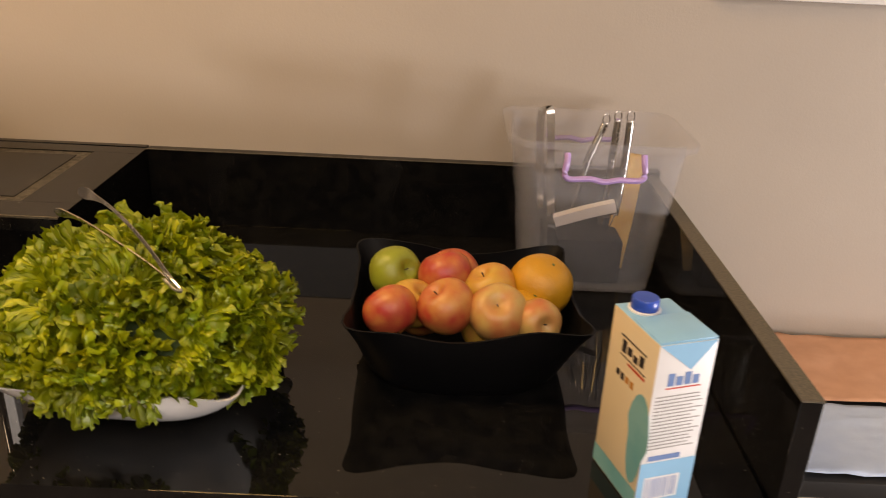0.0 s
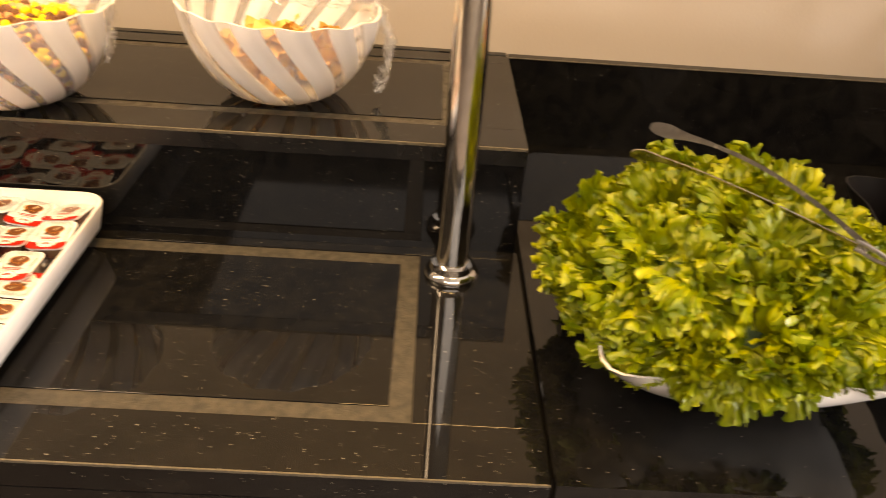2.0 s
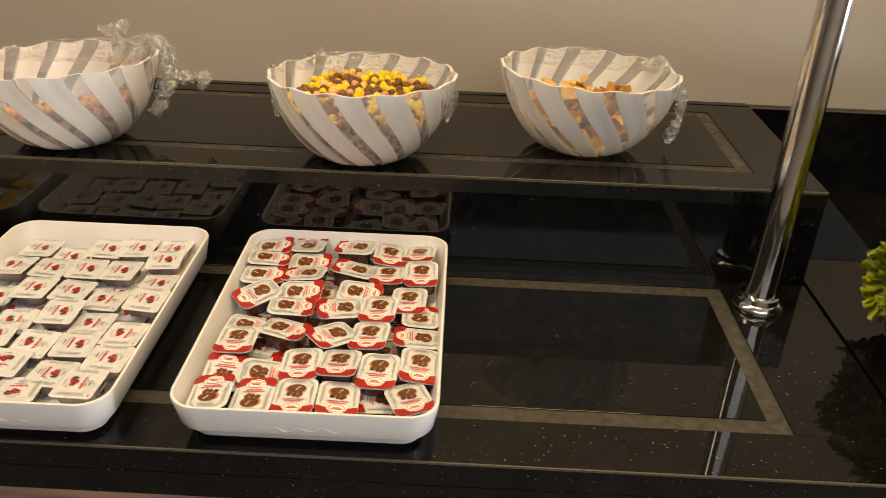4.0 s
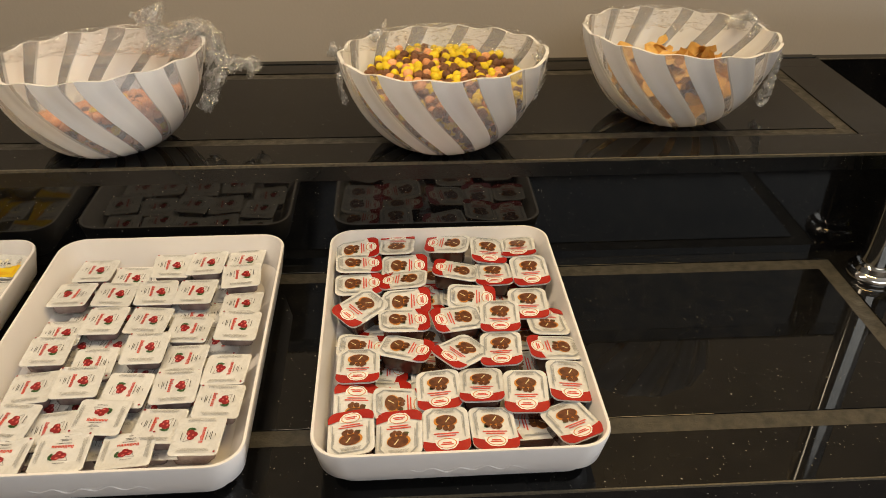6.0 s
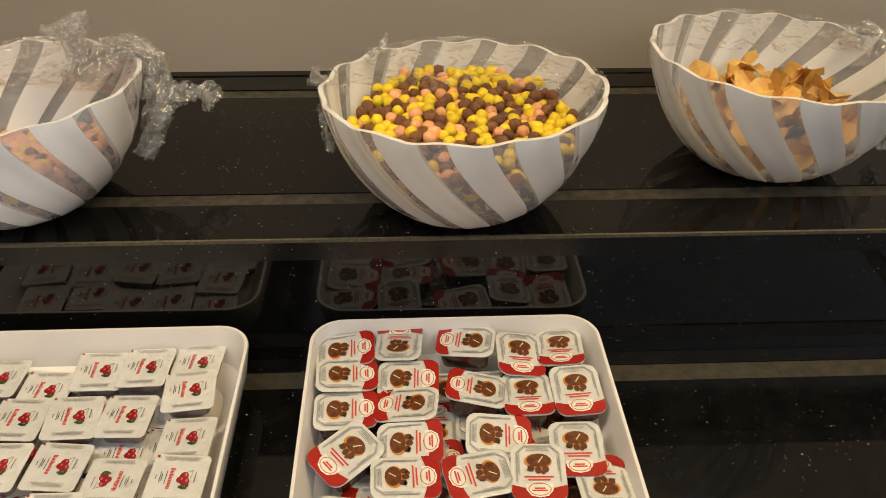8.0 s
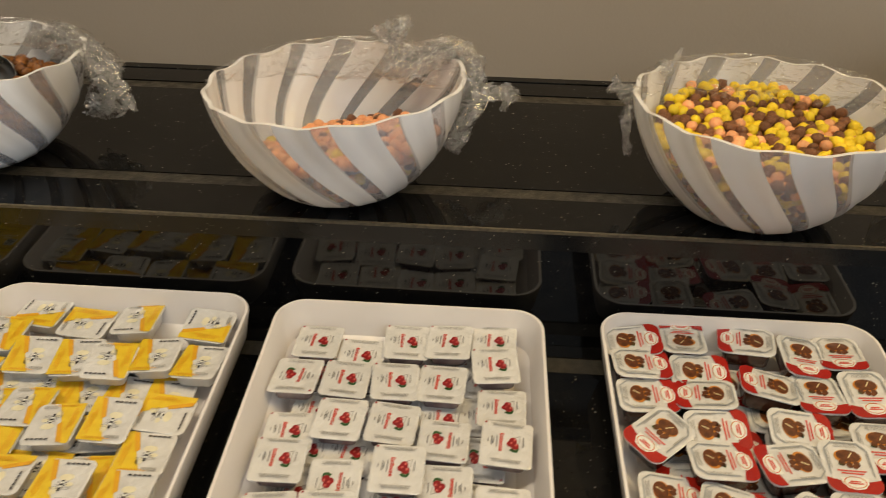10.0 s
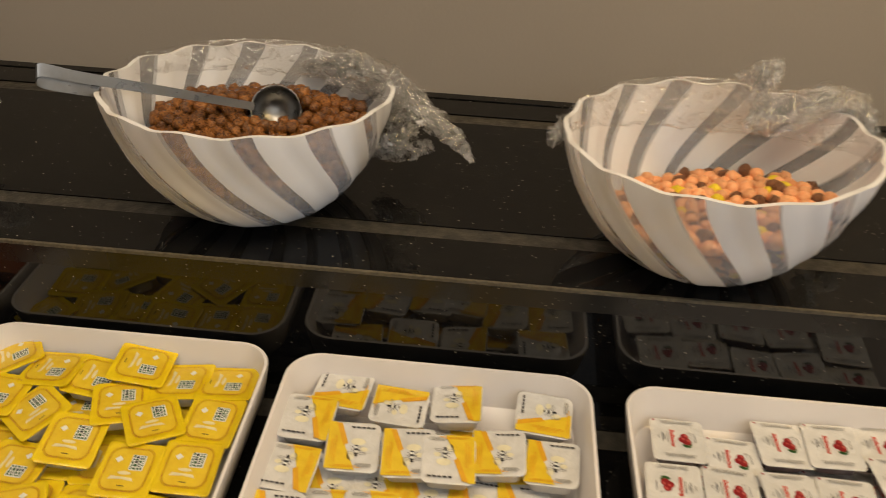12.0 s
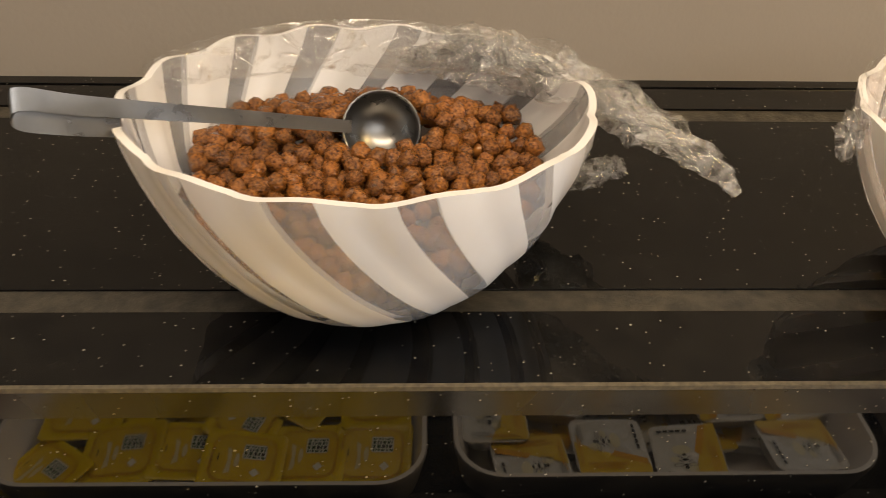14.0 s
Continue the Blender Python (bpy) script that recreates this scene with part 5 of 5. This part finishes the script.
LEAF = [frilly_leaf(1.7 * k + 0.4, 0.046 + 0.006 * (k % 3), radians(125 + 12 * k)) for k in range(8)]
# Solid dark filler under the leaves; its colour stands in for their shade.
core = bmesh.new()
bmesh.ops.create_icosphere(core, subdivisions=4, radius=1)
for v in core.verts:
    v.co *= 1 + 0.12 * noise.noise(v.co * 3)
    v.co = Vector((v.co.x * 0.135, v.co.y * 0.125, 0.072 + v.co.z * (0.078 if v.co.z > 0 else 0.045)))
part("shade_core", core, M["lettuce_core"], lettuce, "dark green solid core, coloured as the shade between the leaves")
lrng = random.Random(77)
made = 0
while made < 290:
    d = Vector((lrng.gauss(0, 1), lrng.gauss(0, 1), lrng.gauss(0, 1))).normalized()
    if d.z < -0.36:
        continue
    reach = 1 + 0.13 * noise.noise(d * 2.1 + Vector((4, 1, 0)))
    p = Vector((d.x * 0.143 * reach, d.y * 0.134 * reach, 0.082 + d.z * (0.088 * reach if d.z > 0 else 0.060)))
    grow = (Vector((d.x / 0.14, d.y / 0.13, d.z / 0.10)).normalized() + Vector((lrng.gauss(0, 0.27), lrng.gauss(0, 0.27), lrng.gauss(0, 0.25)))).normalized()
    if d.z < 0.1:
        grow = (grow + Vector((0, 0, -0.25))).normalized()
    side_way = grow.cross(Vector((lrng.gauss(0, 1), lrng.gauss(0, 1), lrng.gauss(0, 1)))).normalized()
    up_way = side_way.cross(grow)
    turn = Matrix((side_way, grow, up_way)).transposed()
    s = lrng.uniform(0.8, 1.2)
    ob = new("leaf", LEAF[lrng.randrange(len(LEAF))])
    ob.parent = lettuce
    ob.matrix_local = Matrix.LocRotScale(p - grow * 0.022, turn.to_quaternion(), (s, s, s))
    made += 1

# serving tongs on the lettuce
tongs = thing("serving_tongs", pose(0, 0, 0), "slim steel salad tongs lying on the lettuce", "tongs")


def arm(points, head, bend):
    bm = bmesh.new()
    rings = []
    path = smooth_path(points, 7)
    n = len(path)
    for k, p in enumerate(path):
        t = k / (n - 1)
        w = np.interp(t, (0, 0.12, 0.6, 0.74, 0.86, 0.96, 1.0), (0.0030, 0.0019, 0.0018, 0.0034, head, head * 0.85, head * 0.35))
        d = (path[min(k + 1, n - 1)] - path[max(k - 1, 0)]).normalized()
        flat_way = d.cross(Vector((0, 0, 1))).normalized()
        up = flat_way.cross(d)
        a = bend
        wide = math.cos(a) * flat_way + math.sin(a) * up
        thin = wide.cross(d) * 0.0008
        rings.append([p + wide * w + thin, p - wide * w + thin, p - wide * w - thin, p + wide * w - thin])
    loft(rings, bm=bm)
    return bm


part("arm", arm([(-0.134, 0.100, 1.093), (-0.166, 0.134, 1.111), (-0.204, 0.172, 1.125), (-0.238, 0.208, 1.129), (-0.266, 0.236, 1.127), (-0.288, 0.252, 1.127)], 0.0068, 1.2), M["steel"], tongs)
part("arm", arm([(-0.134, 0.100, 1.090), (-0.172, 0.132, 1.097), (-0.218, 0.166, 1.105), (-0.258, 0.198, 1.109), (-0.290, 0.221, 1.109), (-0.308, 0.230, 1.107)], 0.0068, -1.2), M["steel"], tongs)
part("spring_end", tube(smooth_path([(-0.141, 0.107, 1.095), (-0.128, 0.094, 1.092), (-0.118, 0.084, 1.087), (-0.126, 0.090, 1.085), (-0.142, 0.105, 1.088)], 5), 0.0022, 8), M["chrome"], tongs)

# ---- fruit ----
fruit_bowl = thing("fruit_bowl", pose(0.174, 0.312, TOP + 0.0003, rz=2) @ Matrix.Diagonal((1.02, 0.93, 1.0, 1.0)), "black plastic four-cornered fruit bowl with a waved rim", "bowl")
part("shell", corner_bowl(0.118, 0.142, 0.094, 0.17, 0.0032, 0.0, 0.008), M["black_plastic"], fruit_bowl)


def apple_mesh(name, mat, seed, squash=0.92, dimple=0.30):
    bm = bmesh.new()
    prof = []
    for k in range(21):
        a = -math.pi / 2 + math.pi * k / 20
        r = math.cos(a) ** 0.92 if k not in (0, 20) else 0.012
        z = squash * math.sin(a) * (1 - dimple * max(0.0, 1 - r * 2.4)) + 0.04 * math.cos(a)
        prof.append((max(r, 0.012) * (1 + 0.035 * math.sin(a)), z))
    n = 28
    rings = []
    for r, z in prof:
        rings.append([(r * math.cos(2 * math.pi * k / n) * (1 + 0.02 * math.cos(5 * 2 * math.pi * k / n + seed)), r * math.sin(2 * math.pi * k / n) * (1 + 0.03 * math.sin(3 * 2 * math.pi * k / n + seed)), z) for k in range(n)])
    loft(rings, bm=bm)
    me = mesh_of(bm, name, mat, smooth=False)
    me.polygons.foreach_set("use_smooth", [True] * len(me.polygons))
    return me


FRUIT = (
    # x, y, z, radius, skin, lean, turn, word
    (0.074, 0.338, 0.978, 0.0365, "green", (62, 10, 40), "whole green apple"),
    (0.150, 0.372, 0.966, 0.0360, "red", (20, -15, 10), "whole red apple"),
    (0.140, 0.318, 0.985, 0.0365, "red", (-25, 10, 70), "whole red apple"),
    (0.100, 0.268, 0.962, 0.0330, "yellow", (15, 30, 0), "small yellow apple"),
    (0.076, 0.226, 0.968, 0.0355, "red", (-40, -30, 20), "whole red apple"),
    (0.142, 0.232, 0.975, 0.0375, "blush", (-30, 15, 130), "red and yellow blushed apple"),
    (0.196, 0.296, 0.975, 0.0370, "yellow", (-20, -20, 60), "whole yellow apple"),
    (0.202, 0.224, 0.974, 0.0375, "pale", (-35, 20, 200), "pale yellow apple with a red blush"),
    (0.258, 0.310, 0.978, 0.0430, "orange", (15, 20, 0), "large yellow-orange grapefruit"),
    (0.238, 0.262, 0.955, 0.0330, "orange", (0, 20, 0), "small orange"),
    (0.248, 0.218, 0.966, 0.0310, "pale", (70, -25, 30), "pale apple with a brown dry end"),
    (0.110, 0.300, 0.935, 0.0340, "blush", (10, 10, 0), "red and yellow blushed apple"),
    (0.190, 0.260, 0.935, 0.0340, "yellow", (10, 40, 0), "small yellow apple"),
)
for k, (x, y, z, r, skin, (ax, ay, az), word) in enumerate(FRUIT):
    citrus = skin == "orange"
    ob = thing("orange" if citrus else "apple", pose(x + 0.011 + 0.06 * (x - 0.165), 0.312 + 0.86 * (y - 0.294), z + 0.016, ax, ay, az), word + " in the black fruit bowl", "orange" if citrus else "apple", "fruit in the bowl")
    me = apple_mesh("skin", SKIN[skin], k * 1.3, 0.97 if citrus else 0.9, 0.04 if citrus else 0.34)
    skin_ob = part("skin", me, None, ob)
    skin_ob.scale = (r, r, r)
    if citrus:
        part("navel", lathe([(0.0018, r * 0.94), (0.0022, r * 0.958), (0.0012, r * 0.966)], 10), M["green_print"], ob)
    else:
        part("stem", tube([(0, 0, r * 0.56), (0.0006, 0.0004, r * 0.66), (0.0016, 0.001, r * 0.78)], [0.0009, 0.0008, 0.0010], 7), M["stem"], ob)

# ---- clear storage bin with utensils ----
bin_ob = thing("storage_bin", pose(0.373, 0.590, TOP + 0.0003) @ Matrix.Diagonal((1.07, 1.04, 1.0, 1.0)), "clear plastic storage bin with purple handles holding utensils", "storage bin")


def bin_mesh():
    def ring(w, d, r, z):
        return [(x, y, z) for x, y in rounded(w, d, r, 6)]

    out = [ring(0.185, 0.150, 0.02, 0), ring(0.190, 0.155, 0.024, 0.004), ring(0.212, 0.172, 0.026, 0.130), ring(0.216, 0.176, 0.026, 0.134), ring(0.236, 0.190, 0.028, 0.232),
           ring(0.246, 0.200, 0.03, 0.236), ring(0.262, 0.214, 0.034, 0.238), ring(0.263, 0.215, 0.034, 0.248), ring(0.258, 0.210, 0.034, 0.2485), ring(0.236, 0.190, 0.028, 0.246),
           ring(0.233, 0.187, 0.027, 0.236), ring(0.209, 0.169, 0.025, 0.134), ring(0.187, 0.152, 0.022, 0.006), ring(0.180, 0.146, 0.02, 0.0035)]
    return loft(out)


part("body", bin_mesh(), M["bin"], bin_ob)


def handle(y, out):
    path = [(-0.052, y, 0.232), (-0.052, y + out, 0.222), (-0.054, y + out * 1.3, 0.203), (-0.046, y + out * 1.4, 0.196), (-0.02, y + out * 1.4, 0.198), (0, y + out * 1.4, 0.194),
            (0.02, y + out * 1.4, 0.198), (0.046, y + out * 1.4, 0.198), (0.054, y + out * 1.3, 0.205), (0.052, y + out, 0.224), (0.052, y, 0.234)]
    return tube(smooth_path(path, 3), 0.0044, 8)


part("handle", handle(-0.102, -0.006), M["purple"], bin_ob, "purple plastic carrying handle")
part("handle", handle(0.100, 0.004), M["purple"], bin_ob, "purple plastic carrying handle")


def utensil(name, label, category, pieces):
    ob = thing(name, pose(0.373, 0.590, TOP + 0.005), label, category, "utensils in the bin")
    for pname, bm, mat in pieces:
        part(pname, bm, M[mat], ob)
    return ob


def strap(points, w, th):
    path = smooth_path(points, 5)
    rings = []
    for k, p in enumerate(path):
        d = (path[min(k + 1, len(path) - 1)] - path[max(k - 1, 0)]).normalized()
        wide = d.cross(Vector((0.1, -1, 0.1))).normalized() * w
        thin = wide.cross(d).normalized() * th
        rings.append([p + wide + thin, p - wide + thin, p - wide - thin, p + wide - thin])
    return loft(rings)


def loop(x, y, z, r):
    return tube([(x + r * math.sin(a), y, z + 1.5 * r * (1 - math.cos(a)) - 0.004) for a in [2 * math.pi * k / 16 for k in range(17)]], 0.0013, 6)


utensil("serving_tongs", "long steel tongs leaning in a plastic bin", "tongs", [
    ("arm", strap([(-0.075, 0.02, 0.262), (-0.070, 0.01, 0.255), (-0.062, 0.0, 0.16), (-0.05, -0.02, 0.004)], 0.006, 0.0012), "chrome"),
    ("arm", strap([(-0.075, 0.02, 0.262), (-0.084, 0.02, 0.250), (-0.078, 0.012, 0.16), (-0.064, 0.0, 0.004)], 0.006, 0.0012), "chrome")])
utensil("whisk", "steel whisk handle standing in a plastic bin", "whisk", [
    ("handle", tube([(0.058, 0.02, 0.246), (0.056, 0.012, 0.17), (0.046, -0.01, 0.10)], 0.0062, 12), "steel"), ("hanging_loop", loop(0.058, 0.021, 0.250, 0.006), "chrome"),
    ("wire", tube([(0.046, -0.01, 0.10), (0.028, -0.02, 0.05), (0.02, -0.02, 0.006)], 0.0012, 6), "steel")])
utensil("serving_spoon", "steel serving spoon standing in a plastic bin", "spoon", [
    ("handle", tube([(0.040, 0.03, 0.244), (0.036, 0.02, 0.17), (0.020, 0.0, 0.02)], 0.0058, 12), "steel"), ("hanging_loop", loop(0.040, 0.031, 0.248, 0.0055), "chrome")])
utensil("serving_spoon", "steel spoon leaning sideways in a plastic bin", "spoon", [
    ("handle", tube([(0.022, 0.04, 0.236), (0.000, 0.03, 0.18), (-0.03, 0.01, 0.06), (-0.04, 0.0, 0.01)], 0.006, 12), "steel"), ("hanging_loop", loop(0.024, 0.042, 0.240, 0.0055), "chrome")])
utensil("spatula", "pale wooden spatula in a plastic bin", "spatula", [("blade", strap([(0.075, 0.04, 0.19), (0.068, 0.02, 0.12), (0.05, -0.01, 0.01)], 0.018, 0.003), "flake")])
utensil("knife_block_lid", "white plastic box lid lying in a bin", "box lid", [("lid", strap([(-0.055, -0.045, 0.10), (-0.01, -0.05, 0.118), (0.035, -0.052, 0.132)], 0.008, 0.010), "melamine")])
utensil("baking_tin", "dark metal tin at the bottom of a bin", "tin", [("body", box(-0.05, 0.055, -0.06, 0.05, 0.0, 0.075, 0.006), "black_plastic")])

# ---- milk carton ----
CW, CD, CH = 0.063, 0.087, 0.192
carton = thing("milk_carton", pose(0.362, 0.058, TOP + 0.0003, rz=18), "cream and pale blue milk carton with a blue screw cap", "carton")


def panel(bm, x0, x1, z0, z1, index, face, lift=0.0004):
    """A printed patch: face L on the long cream side, F on the short white side."""
    if face == "L":
        pts = [(-CW / 2 - lift, y, z) for y, z in ((x1, z0), (x0, z0), (x0, z1), (x1, z1))]
    else:
        pts = [(x, -CD / 2 - lift, z) for x, z in ((x0, z0), (x1, z0), (x1, z1), (x0, z1))]
    f = bm.faces.new([bm.verts.new(p) for p in pts])
    f.material_index = index


body = box(-CW / 2, CW / 2, -CD / 2, CD / 2, 0, CH, 0.0015)
for f in body.faces:
    c = f.calc_center_median()
    f.material_index = 0 if f.normal.x < -0.5 else 1
    if f.normal.z > 0.5:
        f.material_index = 2
part("body", body, [M["carton_cream"], M["carton_white"], M["carton_blue"]], carton)
art = bmesh.new()
panel(art, -0.043, 0.043, 0.002, 0.024, 0, "L")
for u0, u1, w0, w1 in ((-0.040, -0.010, 0.024, 0.090),):
    n = 18
    pts = [(-CW / 2 - 0.0006, -0.030 + 0.021 * math.cos(a) * (1.0 if math.sin(a) > 0 else 0.7), 0.078 + 0.052 * math.sin(a)) for a in [2 * math.pi * k / n for k in range(n)]]
    art.faces.new([art.verts.new(p) for p in reversed(pts)]).material_index = 0
prng = random.Random(9)
for k in range(4):
    y = 0.018 - k * 0.011
    panel(art, y - 0.008, y, 0.152 + 0.002 * (k % 2), 0.166 - 0.003 * (k % 3), 1, "L")
panel(art, -0.026, 0.022, 0.1685, 0.1705, 1, "L")
panel(art, -0.028, 0.020, 0.148, 0.1495, 1, "L")
panel(art, -0.028, 0.004, 0.143, 0.1458, 2, "L")
for k in range(4):
    panel(art, 0.016 - k * 0.009, 0.022 - k * 0.009, 0.124 - 0.001 * (k % 2), 0.131, 1 if k < 2 else 3, "L")
for k in range(4):
    panel(art, -0.017 + k * 0.009, -0.010 + k * 0.009, 0.146, 0.160 - 0.004 * (k % 2), 4, "F")
panel(art, -0.018, 0.020, 0.1425, 0.1440, 2, "F")
for k in range(16):
    panel(art, -0.027, 0.027 - prng.random() * 0.014, 0.134 - k * 0.0040, 0.1352 - k * 0.0040, 5, "F")
panel(art, -0.031, 0.031, 0.002, 0.058, 6, "F")
panel(art, -0.024, 0.012, 0.060, 0.066, 4, "F")
panel(art, -0.024, 0.016, 0.012, 0.040, 7, "F", 0.0006)
for k in range(12):
    x = -0.022 + k * 0.003
    panel(art, x, x + 0.0009 + 0.0008 * prng.random(), 0.014, 0.038, 4, "F", 0.0008)
x0 = [(-0.031, CH - 0.0006), (0.031, CH - 0.0006), (0.006, CH - 0.030)]
f = art.faces.new([art.verts.new((x, -CD / 2 - 0.0005, z)) for x, z in (x0[0], x0[2], x0[1])])
f.material_index = 6
printing = part("printing", mesh_of(art, "printing", [M[k] for k in ("carton_teal", "ink", "bright_red", "amber_print", "carton_print", "grey_print", "carton_blue", "carton_white")], smooth=False), None, carton)
tagged(printing, kind="stuff")
part("fold_flap", box(-0.030, 0.032, -CD / 2 + 0.002, CD / 2 - 0.034, CH, CH + 0.0012, 0.0005), M["carton_blue"], carton)
cap = part("cap", lathe([(0.0135, CH), (0.0140, CH + 0.002), (0.0138, CH + 0.012), (0.0125, CH + 0.0138), (0.002, CH + 0.0142)], 28), M["cap_blue"], carton, "blue ribbed screw cap")
cap.location = (-0.008, 0.026, 0)
part("collar", lathe([(0.0165, CH), (0.0165, CH + 0.0014), (0.014, CH + 0.002)], 24), M["carton_white"], carton).location = (-0.008, 0.026, 0)
